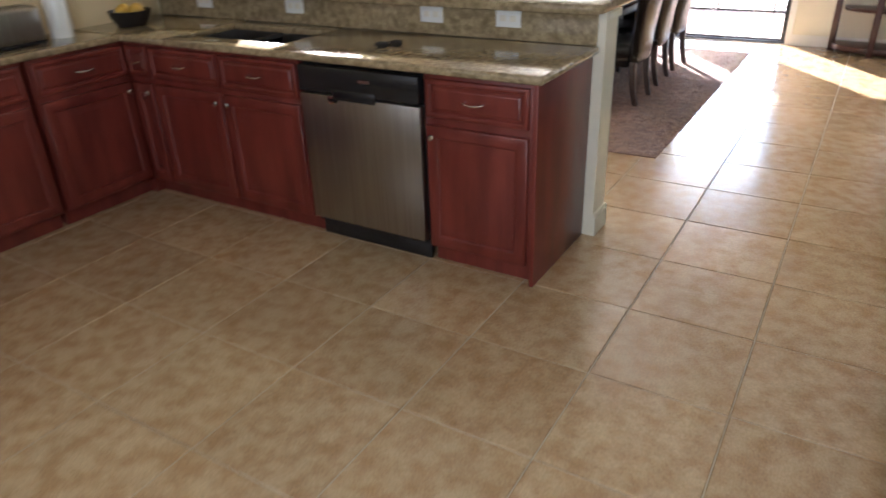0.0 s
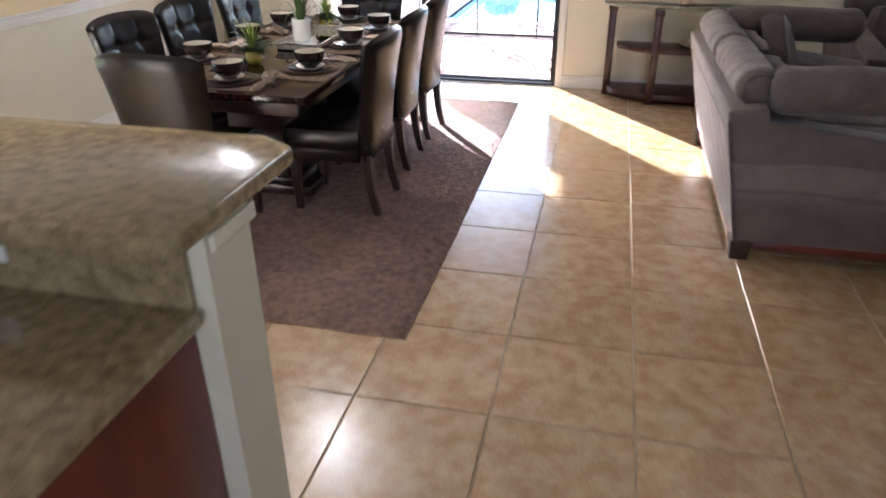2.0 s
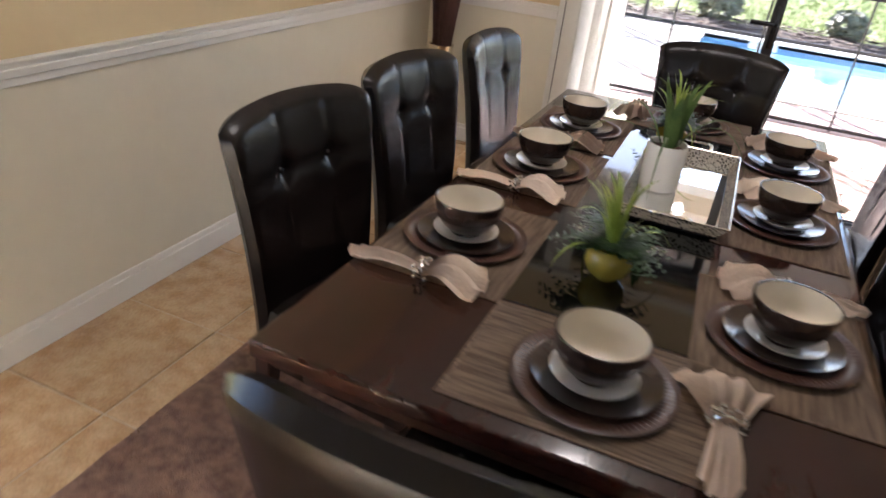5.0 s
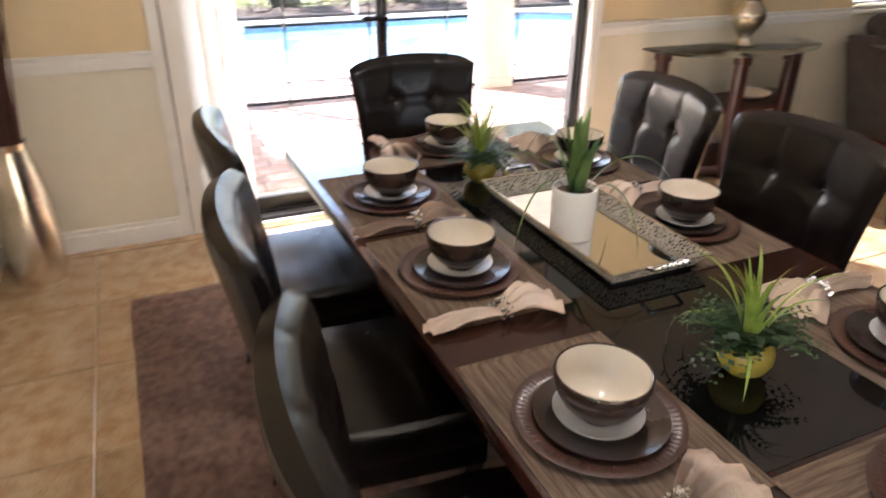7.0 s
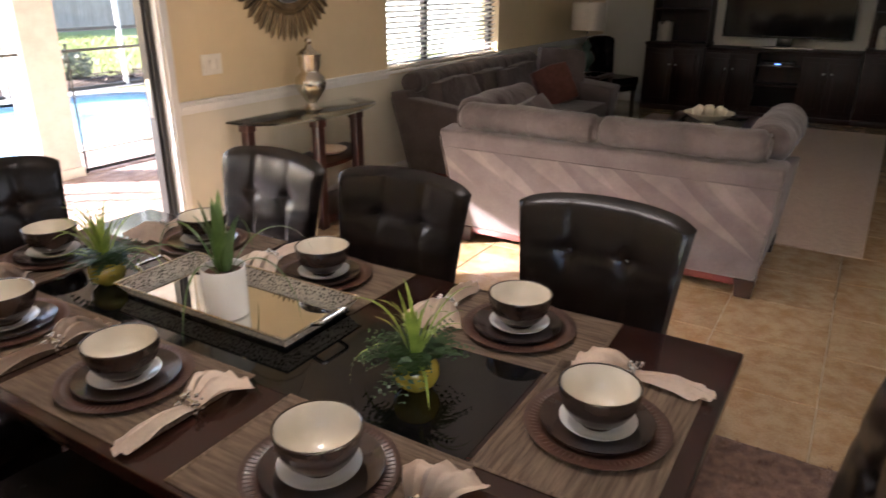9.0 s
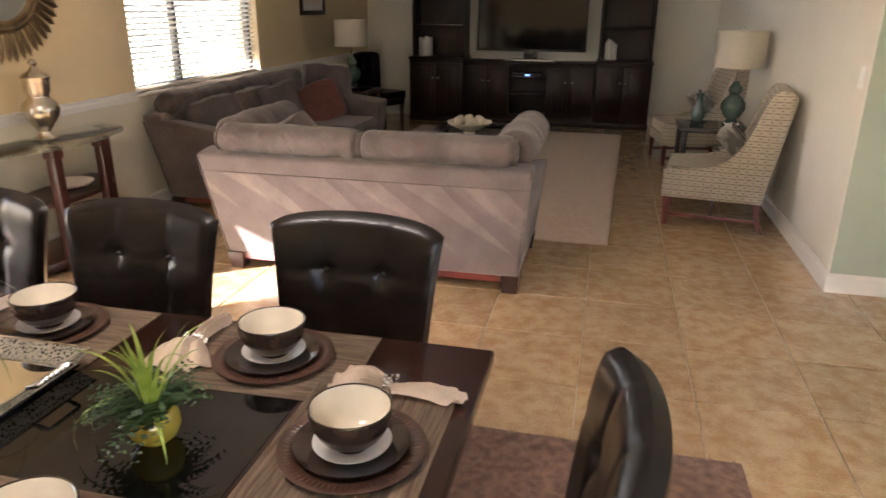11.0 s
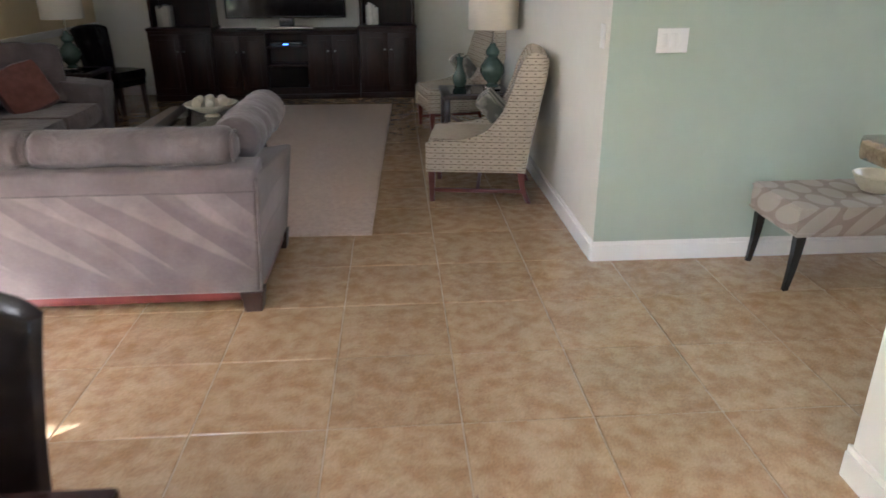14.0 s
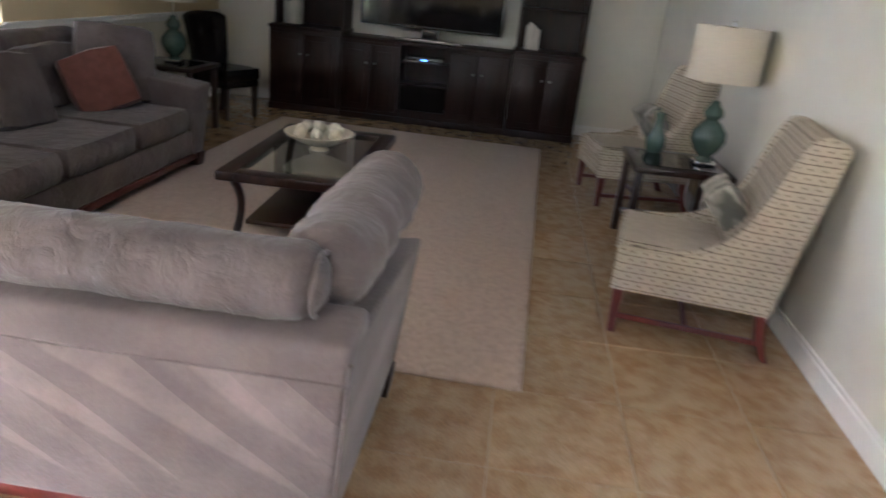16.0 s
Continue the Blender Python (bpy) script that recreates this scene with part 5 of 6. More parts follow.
def table_lamp(x, y, z, body, r_shade, label):
    l = thing("table_lamp", label, "table lamp", "table lamps in the living room", pose(x, y, z))
    part("base_plate", box(-0.065, 0.065, -0.065, 0.065, 0, 0.025, 0.004), CHROME, l)
    part("body", lathe([(0, 0.025), (0.05, 0.025), (0.055, 0.035), (0.04, 0.055), (0.075, 0.09), (0.105, 0.15), (0.10, 0.20), (0.065, 0.245), (0.04, 0.27), (0.06, 0.30), (0.055, 0.33), (0.03, 0.36), (0.022, 0.385), (0, 0.385)], 32), body, l)
    part("stem", tube([(0, 0, 0.38), (0, 0, 0.79)], 0.008, 8), CHROME, l)
    part("shade", lathe([(r_shade, 0.50), (r_shade * 0.97, 0.80), (r_shade * 0.955, 0.80), (r_shade * 0.985, 0.50)], 40), SHADE, l, "off-white linen drum shade")
    part("trim", moved(lathe([(r_shade + 0.001, 0), (r_shade + 0.001, 0.008)], 40), pose(0, 0, 0.50)), SHADE, l)
    part("trim", moved(lathe([(r_shade * 0.97 + 0.001, 0), (r_shade * 0.97 + 0.001, 0.008)], 40), pose(0, 0, 0.792)), SHADE, l)
    part("finial", moved(lathe([(0, 0.03), (0.008, 0.02), (0.006, 0.008), (0.012, 0), (0, 0)], 12), pose(0, 0, 0.815)), CHROME, l)
    part("harp", merge(tube([(-r_shade * 0.95, 0, 0.79), (0, 0, 0.80), (r_shade * 0.95, 0, 0.79)], 0.003, 6), tube([(0, 0, 0.76), (0, 0, 0.82)], 0.006, 6)), CHROME, l)
    return l


end_table(5.02, -1.16, 0.29, 0.56, "dark wood end table between the armchairs")
table_lamp(5.0, -1.31, 0.565, CELADON, 0.208, "green ceramic table lamp with white drum shade on an end table")
end_table(6.5, 2.80, 0.28, 0.58, "dark wood end table beside the sofa")
table_lamp(6.5, 2.80, 0.585, CELADON, 0.2, "slim table lamp with cream drum shade beside the sofa")
jug = thing("ceramic_jug", "small pale green ceramic jug beside the lamp", "jug", m=pose(5.2, -1.05, 0.565))
part("body", lathe([(0, 0), (0.045, 0), (0.062, 0.04), (0.06, 0.09), (0.035, 0.15), (0.026, 0.2), (0.034, 0.25), (0.028, 0.25), (0.02, 0.2), (0, 0.19)], 28), CELADON, jug)
part("spout", tube([(0.03, 0, 0.21), (0.05, 0, 0.25), (0.06, 0, 0.275)], [0.014, 0.012, 0.006], 8), CELADON, jug)

# dark leather chair in the far corner
copy_thing(first_chair, pose(7.35, 2.72, 0, 0, 0, 158))["label"] = "dark leather dining chair standing in the living room corner"

# framed pictures
def framed(name, m, w, h, label):
    f = thing(name, label, "picture", m=m)
    part("frame", merge(box(-w, w, -0.03, 0, -h, -h + 0.05, 0.006), box(-w, w, -0.03, 0, h - 0.05, h, 0.006), box(-w, -w + 0.05, -0.03, 0, -h + 0.05, h - 0.05, 0.006), box(w - 0.05, w, -0.03, 0, -h + 0.05, h - 0.05, 0.006)), WOOD, f)
    part("mat_board", box(-w + 0.05, w - 0.05, -0.012, -0.004, -h + 0.05, h - 0.05), TRIM, f, "white mat board")
    part("print", box(-w + 0.12, w - 0.12, -0.015, -0.012, -h + 0.12, h - 0.12), ARMFAB if w < 0.3 else LINEN, f, "pale beige print")
    return f


framed("framed_picture", pose(6.5, YP - 0.001, 1.80), 0.35, 0.37, "dark-framed picture on the tan wall by the sofa")
framed("framed_picture", pose(XG - 0.001, -2.78, 1.90, 0, 0, -90), 0.58, 0.46, "dark-framed picture on the sage green wall")

for nm, m, lab in (("light_switch", pose(XG, -1.878, 1.19, 0, 0, -90), "white triple switch plate on the sage green wall"), ("light_switch", pose(2.66, YG, 1.205, 0, 0, 180), "white single switch plate near the wall corner")):
    s = thing(nm, lab, "light switch", m=m)
    wide = 0.08 if "triple" in lab else 0.037
    part("plate", box(-wide, wide, -0.007, 0, -0.06, 0.06, 0.003), TRIM, s)
    for k in ((-0.046, 0, 0.046) if "triple" in lab else (0,)):
        part("rocker", box(k - 0.016, k + 0.016, -0.011, -0.006, -0.033, 0.033, 0.002), TRIM, s)

# ---- bench ----
bn = thing("bench", "beige bench with pale ovals on taupe and black tapered legs", "bench", m=pose(2.29, -2.98, 0))
part("seat", moved(puff(0.48, 1.16, 0.155, 0.08, 12), pose(0, 0, 0.375)), BENCHFAB, bn)
part("piping", merge(*[tube([a, b], 0.005, 6) for z in (0.318, 0.437) for a, b in (((-0.232, -0.57, z), (0.232, -0.57, z)), ((0.232, -0.57, z), (0.232, 0.57, z)), ((0.232, 0.57, z), (-0.232, 0.57, z)), ((-0.232, 0.57, z), (-0.232, -0.57, z)))]), BENCHFAB, bn)
for sx in (-1, 1):
    for sy in (-1, 1):
        part("leg", leg_bm(sx * 0.195, sy * 0.545, sy * 0.52, 0.33, 0.014, 0.026), BLACK, bn)
bs = thing("woven_basket", "small tan woven basket lying on the bench", "basket", m=pose(2.3, -2.95, 0.452))
part("bowl", lathe([(0, 0.003), (0.07, 0.003), (0.10, 0.04), (0.12, 0.085), (0.115, 0.085), (0.09, 0.04), (0, 0.01)], 24), SHELL, bs)
part("rim", moved(lathe([(0.112, 0.0), (0.118, 0.006), (0.124, 0.0), (0.118, -0.005), (0.112, 0.0)], 24), pose(0, 0, 0.086)), SHELL, bs)

# ---- window with blind ----
win = tagged(new("window_1"), "bronze-framed window with open white slatted blind over the sofa", "window", "", "structure")
win.location = (0, YP + 0.12, 0)
W0, W1, WB, WH = WIN
part("window_frame", merge(box(W0, W0 + 0.04, -0.03, 0.03, WB, WH), box(W1 - 0.04, W1, -0.03, 0.03, WB, WH), box(W0 + 0.04, W1 - 0.04, -0.03, 0.03, WB, WB + 0.04), box(W0 + 0.04, W1 - 0.04, -0.03, 0.03, WH - 0.04, WH)), BRONZE, win)
part("mullion", box(3.83, 3.88, -0.03, 0.03, WB + 0.04, WH - 0.04), BRONZE, win)
for a, b in ((W0 + 0.04, 3.83), (3.88, W1 - 0.04)):
    p = part("pane", box(a, b, -0.003, 0.003, WB + 0.04, WH - 0.04), GLASS, win)
    p.visible_shadow = False
part("window_sill", box(W0 - 0.02, W1 + 0.02, -0.145, -0.03, WB - 0.025, WB, 0.005), TRIM, win, "white window sill")
bl = thing("slatted_blind", "white horizontal slatted blind hanging in the window", "blind", m=pose(0, YP + 0.05, 0))
slat = mesh_of(moved(box(W0 + 0.02, W1 - 0.02, -0.024, 0.024, -0.0012, 0.0012), pose(0, 0, 0)), "slat", BLIND, False)
z = WB + 0.03
while z < WH - 0.03:
    s = new("slat", slat)
    s.parent = bl
    s.matrix_basis = pose(0, 0, z, -24)
    z += 0.043
part("head_rail", box(W0 + 0.015, W1 - 0.015, -0.03, 0.03, WH - 0.045, WH - 0.002, 0.003), BLIND, bl)
part("bottom_rail", box(W0 + 0.02, W1 - 0.02, -0.025, 0.025, WB + 0.003, WB + 0.02, 0.003), BLIND, bl)
for x in (W0 + 0.2, (W0 + W1) / 2, W1 - 0.2):
    part("ladder_tape", box(x - 0.004, x + 0.004, -0.027, -0.026, WB + 0.01, WH - 0.03), BLIND, bl)
# ---- kitchen ----
KF, KB, KE = -2.665, -2.06, 0.685     # cabinet fronts, cabinet backs, free end of the peninsula
XK = -1.80                             # fronts of the side run
CZ = 0.90
structure("knee_wall", box(XL, 0.735, KB + 0.002, -1.90, -0.002, 1.078), WALL_CREAM, "cream painted half wall under the breakfast bar", "wall")
bl = []
base_profile(bl, "y", -2.058, -1.888, 0.735, 1, 0.12)
base_profile(bl, "x", XL, 0.749, -1.90, 1, 0.12)
structure("baseboard_knee", merge(*bl), WALL_CREAM, "cream baseboard round the half wall", "baseboard")
structure("trim_knee_cap", merge(box(0.736, 0.748, -2.05, -1.888, 1.043, 1.078, 0.006)), WALL_CREAM, "cream moulding under the breakfast bar", "trim")


def slab(x0, x1, y0, y1, z0, z1):
    return box(x0, x1, y0, y1, z0, z1, 0.014, 4)


bar = thing("bar_top", "polished brown and gold granite breakfast bar top", "countertop")
cut = 0.09
part("slab", prism([(XL + 0.005, -2.17), (0.705, -2.17), (0.745, -2.13), (0.745, -1.70), (0.745 - cut, -1.64), (XL + 0.005, -1.64)], 1.079, 1.124, 0.013), GRANITE, bar)
sp2 = structure("backsplash", box(XL + 0.03, 0.70, KB - 0.018, KB, 0.9365, 1.077, 0.002), GRANITE, "granite backsplash behind the peninsula counter", "backsplash")
wt = thing("worktop", "polished brown and gold granite kitchen worktop", "countertop")
SX0, SX1, SY0, SY1 = -1.42, -0.72, -2.55, -2.19
part("slab", merge(slab(XL + 0.005, SX0, KF - 0.035, KB - 0.001, CZ, 0.936), slab(SX1, KE + 0.03, KF - 0.035, KB - 0.001, CZ, 0.936), box(SX0 - 0.02, SX1 + 0.02, KF - 0.03, SY0, CZ + 0.001, 0.9355, 0.003), box(SX0 - 0.02, SX1 + 0.02, SY1, KB - 0.002, CZ + 0.001, 0.9355, 0.003)), GRANITE, wt)
part("side_slab", slab(XL + 0.005, XK + 0.035, -5.2, KF - 0.036, CZ, 0.936), GRANITE, wt)

sink = thing("kitchen_sink", "dark double-bowl undermount sink in the granite worktop", "sink")
DARKSTEEL = mat("sink_steel", (0.20, 0.19, 0.18), (0.27, 0.26, 0.25), 5.0, 0.38, metal=1.0, fine=0.1)
xm = (SX0 + SX1) / 2
for a, b in ((SX0, xm - 0.012), (xm + 0.012, SX1)):
    part("basin", merge(box(a, b, SY0, SY1, 0.72, 0.73), box(a - 0.008, a, SY0, SY1, 0.72, 0.905), box(b, b + 0.008, SY0, SY1, 0.72, 0.905), box(a, b, SY0 - 0.008, SY0, 0.72, 0.905), box(a, b, SY1, SY1 + 0.008, 0.72, 0.905)), DARKSTEEL, sink)
    part("drain", moved(lathe([(0, 0.002), (0.03, 0.003), (0.04, 0.001), (0.04, 0)], 20), pose((a + b) / 2, (SY0 + SY1) / 2, 0.731)), CHROME, sink)
part("divider", box(xm - 0.012, xm + 0.012, SY0 + 0.002, SY1 - 0.002, 0.731, 0.89, 0.005), CHROME, sink, "bright steel divider")
def nested(w, h, steps, back):
    """A front built of rectangles one inside the other, each given as (inset, depth)."""
    bm = bmesh.new()
    rings = []
    for inset, y in [(0.0, back)] + list(steps):
        rings.append([bm.verts.new(p) for p in ((inset, y, inset), (w - inset, y, inset), (w - inset, y, h - inset), (inset, y, h - inset))])
    for a, b in zip(rings, rings[1:]):
        for k in range(4):
            bm.faces.new([a[k], a[(k + 1) % 4], b[(k + 1) % 4], b[k]])
    bm.faces.new(rings[-1])
    bm.faces.new(rings[0][::-1])
    bmesh.ops.recalc_face_normals(bm, faces=list(bm.faces))
    return bm


def raised_door(w, h):
    """The frame of a front of width w and height h, facing -y, its lower left corner at the origin."""
    f = 0.058 if h > 0.3 else 0.026
    return nested(w, h, ((0.0, -0.014), (0.002, -0.018), (0.006, -0.020), (f - 0.008, -0.020), (f - 0.003, -0.017), (f, -0.010)), 0.0)


def raised_field(w, h):
    """The panel inside the frame, sloping up to a flat middle."""
    f = 0.060 if h > 0.3 else 0.028
    g = 0.034 if h > 0.3 else 0.014
    return moved(nested(w - 2 * f, h - 2 * f, ((0.0, -0.0105), (0.006, -0.011), (g, -0.0185), (g + 0.004, -0.019)), -0.008), pose(f, 0, f))


def bow_handle():
    return tube([(-0.045, 0, 0), (-0.045, -0.02, 0.0), (-0.03, -0.03, -0.004), (0, -0.033, -0.006), (0.03, -0.03, -0.004), (0.045, -0.02, 0.0), (0.045, 0, 0)], 0.0045, 8)


def knob():
    return moved(lathe([(0, 0.026), (0.010, 0.024), (0.014, 0.017), (0.010, 0.010), (0.005, 0.006), (0.006, 0)], 14), pose(0, 0, 0, 90))


def base_cabinet(x0, x1, m, knobs, drawers, label, open_top=False):
    """A base unit whose front is the plane y = 0, from x0 to x1."""
    c = thing("base_cabinet", label, "kitchen cabinet", "cherry base cabinets", m)
    body = [box(x0, x1, 0.0, KB - KF - 0.002, 0.09, 0.70 if open_top else CZ - 0.001, 0.002), box(x0, x1, 0.055, KB - KF - 0.002, 0.0, 0.09)]
    if open_top:
        body.append(box(x0, x1, 0.0, 0.03, 0.70, CZ - 0.001))
    part("body", merge(*body), CHERRY, c)
    n = len(knobs)
    w = (x1 - x0) / n
    for k, kn in enumerate(knobs):
        a, b = x0 + w * k + 0.012, x0 + w * (k + 1) - 0.012
        d = part("door", moved(raised_door(b - a, 0.575), pose(a, 0, 0.105)), CHERRY, c)
        part("raised_panel", moved(raised_field(b - a, 0.575), pose(a, 0, 0.105)), CHERRY, d)
        part("knob", moved(knob(), pose(b - 0.03 if kn == "r" else a + 0.03, -0.019, 0.63)), CHROME, d, "brushed nickel knob")
    nd = drawers
    w = (x1 - x0) / nd
    for k in range(nd):
        a, b = x0 + w * k + 0.012, x0 + w * (k + 1) - 0.012
        d = part("drawer_front", moved(raised_door(b - a, 0.165), pose(a, 0, 0.715)), CHERRY, d.parent)
        part("raised_panel", moved(raised_field(b - a, 0.165), pose(a, 0, 0.715)), CHERRY, d)
        part("handle", moved(bow_handle(), pose((a + b) / 2, -0.019, 0.8)), CHROME, d, "brushed nickel bow handle")
    return c


end_cab = base_cabinet(0.165, KE - 0.02, pose(0, KF, 0), "l", 1, "cherry raised-panel base cabinet at the peninsula's end")
part("end_panel", box(KE - 0.02, KE, 0.0, KB - KF - 0.002, 0.0, CZ - 0.001, 0.002), CHERRY, end_cab)
base_cabinet(-1.60, -0.53, pose(0, KF, 0), "rl", 2, "cherry raised-panel sink cabinet with two doors", True)
base_cabinet(-1.79, -1.60, pose(0, KF, 0), "r", 1, "narrow cherry corner cabinet")
for k in range(4):
    base_cabinet(-0.55, 0.0, pose(XK, KF - 0.006 - 0.58 * k, 0, 0, 0, 90), "l" if k % 2 else "r", 1, "cherry raised-panel base cabinet of the side run")
tagged(part("toe_kick", box(XL + 0.01, -1.80, KF, KB - 0.01, 0.0, CZ - 0.002), CHERRY), "plain cherry filler in the cabinet corner", "kitchen cabinet")

dw = thing("dishwasher", "stainless steel dishwasher with black control panel", "dishwasher", m=pose(0, KF, 0))
DX0, DX1 = -0.52, 0.155
part("body", box(DX0, DX1, 0.02, KB - KF - 0.004, 0.08, CZ - 0.002), BLACK, dw)
part("door", box(DX0 + 0.004, DX1 - 0.004, -0.028, 0.02, 0.115, 0.755, 0.008), STEEL, dw, "brushed stainless steel door")
part("control_panel", box(DX0 + 0.004, DX1 - 0.004, -0.032, 0.02, 0.762, 0.885, 0.008), BLACK, dw, "black control panel")
part("pocket_handle", merge(box(DX0 + 0.20, DX1 - 0.23, -0.036, -0.01, 0.735, 0.79, 0.012), box(DX0 + 0.17, DX0 + 0.23, -0.032, -0.02, 0.722, 0.748, 0.006)), BLACK, dw)
part("badge", box(DX0 + 0.36, DX0 + 0.42, -0.0335, -0.031, 0.83, 0.842), CHROME, dw, "small chrome badge")
part("lock_badge", moved(lathe([(0, 0.004), (0.02, 0.003), (0.022, 0)], 18), pose(DX0 + 0.19, -0.028, 0.735, 90)), CHROME, dw)
part("toe_panel", box(DX0 + 0.01, DX1 - 0.01, 0.03, 0.05, 0.0, 0.10, 0.003), BLACK, dw)


def outlet(x, label):
    o = thing("wall_outlet", label, "outlet", "outlets in the backsplash", pose(x, KB - 0.018, 1.034))
    part("plate", box(-0.064, 0.064, -0.006, 0, -0.040, 0.040, 0.002), TRIM, o)
    for k in (-0.026, 0.026):
        part("socket", box(k - 0.016, k + 0.016, -0.0085, -0.005, -0.014, 0.014, 0.002), PLATE, o)


for x in (0.27, -0.15, -1.045, -1.762):
    outlet(x, "white double wall outlet in the granite backsplash")
sg = thing("sunglasses", "dark folded sunglasses lying on the worktop", "sunglasses", m=pose(-0.165, -2.44, 0.9365, 0, 0, 52))
for k in (-0.034, 0.034):
    part("lens", moved(lathe([(0, 0.003), (0.020, 0.002), (0.025, 0.0), (0.020, -0.001), (0, -0.001)], 20), pose(k, -0.006, 0.016, 38) @ Matrix.Diagonal((1.15, 0.8, 1, 1))), BLACKGLASS, sg)
    part("lens_rim", moved(tube([(0.028 * math.cos(a), 0.020 * math.sin(a), 0) for a in [math.pi * q / 10 for q in range(21)]], 0.002, 6), pose(k, -0.006, 0.016, 38)), BLACK, sg)
part("bridge", tube([(-0.01, 0.002, 0.022), (0, 0.004, 0.025), (0.01, 0.002, 0.022)], 0.003, 6), BLACK, sg)
for k in (-1, 1):
    part("temple", tube([(k * 0.064, 0.006, 0.026), (k * 0.06, 0.03, 0.010), (k * 0.02, 0.05 + 0.008 * k, 0.004), (-k * 0.045, 0.042 + 0.008 * k, 0.004)], 0.003, 6), BLACK, sg)
pt = thing("paper_towel_roll", "white paper towel roll standing on the worktop", "paper towel", m=pose(-2.02, -2.86, 0.9365))
part("roll", lathe([(0.02, 0.0), (0.058, 0.0), (0.06, 0.004), (0.06, 0.25), (0.058, 0.254), (0.02, 0.254)], 28), WHITEWARE, pt)
part("post", tube([(0, 0, 0), (0, 0, 0.29)], 0.008, 8), STEEL, pt)
ts2 = thing("toaster", "stainless steel toaster on the side worktop", "toaster", m=pose(-2.0, -3.15, 0.9365))
part("shell", box(-0.085, 0.085, -0.15, 0.15, 0.012, 0.19, 0.03, 4), STEEL, ts2)
part("foot", box(-0.08, 0.08, -0.145, 0.145, 0.0, 0.02, 0.004), BLACK, ts2)
for k in (-0.03, 0.03):
    part("slot", box(k - 0.012, k + 0.012, -0.11, 0.11, 0.185, 0.1915), BLACK, ts2)
part("lever", box(-0.02, 0.02, 0.148, 0.17, 0.11, 0.125, 0.003), BLACK, ts2)
fruit = thing("fruit_basket", "dark wire basket with yellow fruit on the worktop", "basket", m=pose(-1.98, -2.45, 0.9365))
part("basket", lathe([(0, 0.002), (0.08, 0.002), (0.11, 0.05), (0.12, 0.085), (0.117, 0.085), (0.105, 0.05), (0.075, 0.006), (0, 0.006)], 24), BLACK, fruit)
FRUIT = mat("yellow_fruit", (0.55, 0.33, 0.04), (0.62, 0.40, 0.07), 9.0, 0.45, 0.05, fine=0.1)
for k in range(4):
    s = bmesh.new()
    bmesh.ops.create_icosphere(s, subdivisions=3, radius=0.042)
    part("fruit", moved(s, pose(0.05 * math.cos(k * 1.57), 0.05 * math.sin(k * 1.57), 0.075)), FRUIT, fruit)

# window in the dining wall beside the bar
win2 = tagged(new("window_2"), "white-cased dining window seen beyond the breakfast bar", "window", "", "structure")
win2.location = (XL, 0, 0)
part("casing", merge(box(0, 0.016, V0 - 0.07, V0, VB - 0.07, VT + 0.07, 0.004), box(0, 0.016, V1, V1 + 0.07, VB - 0.07, VT + 0.07, 0.004), box(0, 0.016, V0, V1, VB - 0.07, VB, 0.004), box(0, 0.016, V0, V1, VT, VT + 0.07, 0.004)), TRIM, win2)
part("mullion", box(-0.08, -0.04, (V0 + V1) / 2 - 0.02, (V0 + V1) / 2 + 0.02, VB, VT), TRIM, win2)
p = part("pane", box(-0.063, -0.057, V0, V1, VB, VT), GLASS, win2)
p.visible_shadow = False
# ---- outside: patio, pool, lawn ----
PAVE = mat("brick_paver", (0.36, 0.25, 0.21), (0.50, 0.38, 0.33), 9.0, 0.85, 0.4, fine=0.25, vary=0.16)
SAND = mat("joint_sand", (0.30, 0.26, 0.2), (0.38, 0.33, 0.27), 30.0, 0.95, 0.3, fine=0.2)
GRASS = mat("lawn", (0.20, 0.25, 0.075), (0.36, 0.38, 0.15), 14.0, 0.9, 0.8, fine=0.5)
MULCH = mat("bark_mulch", (0.07, 0.045, 0.03), (0.20, 0.15, 0.11), 25.0, 0.95, 0.9, fine=0.5)
COPING = mat("pool_coping", (0.50, 0.47, 0.42), (0.60, 0.57, 0.52), 10.0, 0.8, 0.3, fine=0.12)
POOLWALL = mat("pool_plaster", (0.50, 0.70, 0.76), (0.58, 0.76, 0.81), 3.0, 0.6, fine=0.06)
POOLTILE = mat("pool_tile_band", (0.10, 0.20, 0.36), (0.16, 0.28, 0.44), 30.0, 0.25, fine=0.3)
STUCCO = mat("stucco", (0.47, 0.43, 0.39), (0.53, 0.49, 0.45), 10.0, 0.9, 0.5, fine=0.08)
CAGE = mat("bronze_cage", (0.035, 0.03, 0.026), (0.05, 0.045, 0.04), 8.0, 0.45, fine=0.1)
CAGE_W = mat("white_cage", (0.62, 0.62, 0.60), (0.68, 0.68, 0.66), 8.0, 0.45, fine=0.05)
HEDGE = mat("hedge_leaf", (0.10, 0.11, 0.065), (0.19, 0.19, 0.12), 18.0, 0.6, 0.3, fine=0.4)
FENCEWOOD = mat("weathered_fence", (0.22, 0.20, 0.18), (0.32, 0.29, 0.26), 6.0, 0.9, 0.4, fine=0.3, stretch=(6, 6, 0.5), vary=0.1)
WATER = clear_glass("pool_water", (0.86, 0.96, 0.99))
wn = WATER.node_tree
wno = wn.nodes.new("ShaderNodeTexNoise")
wno.inputs["Scale"].default_value = 5.0
wb = wn.nodes.new("ShaderNodeBump")
wb.inputs["Strength"].default_value, wb.inputs["Distance"].default_value = 0.25, 0.03
wn.links.new(wno.outputs["Fac"], wb.inputs["Height"])
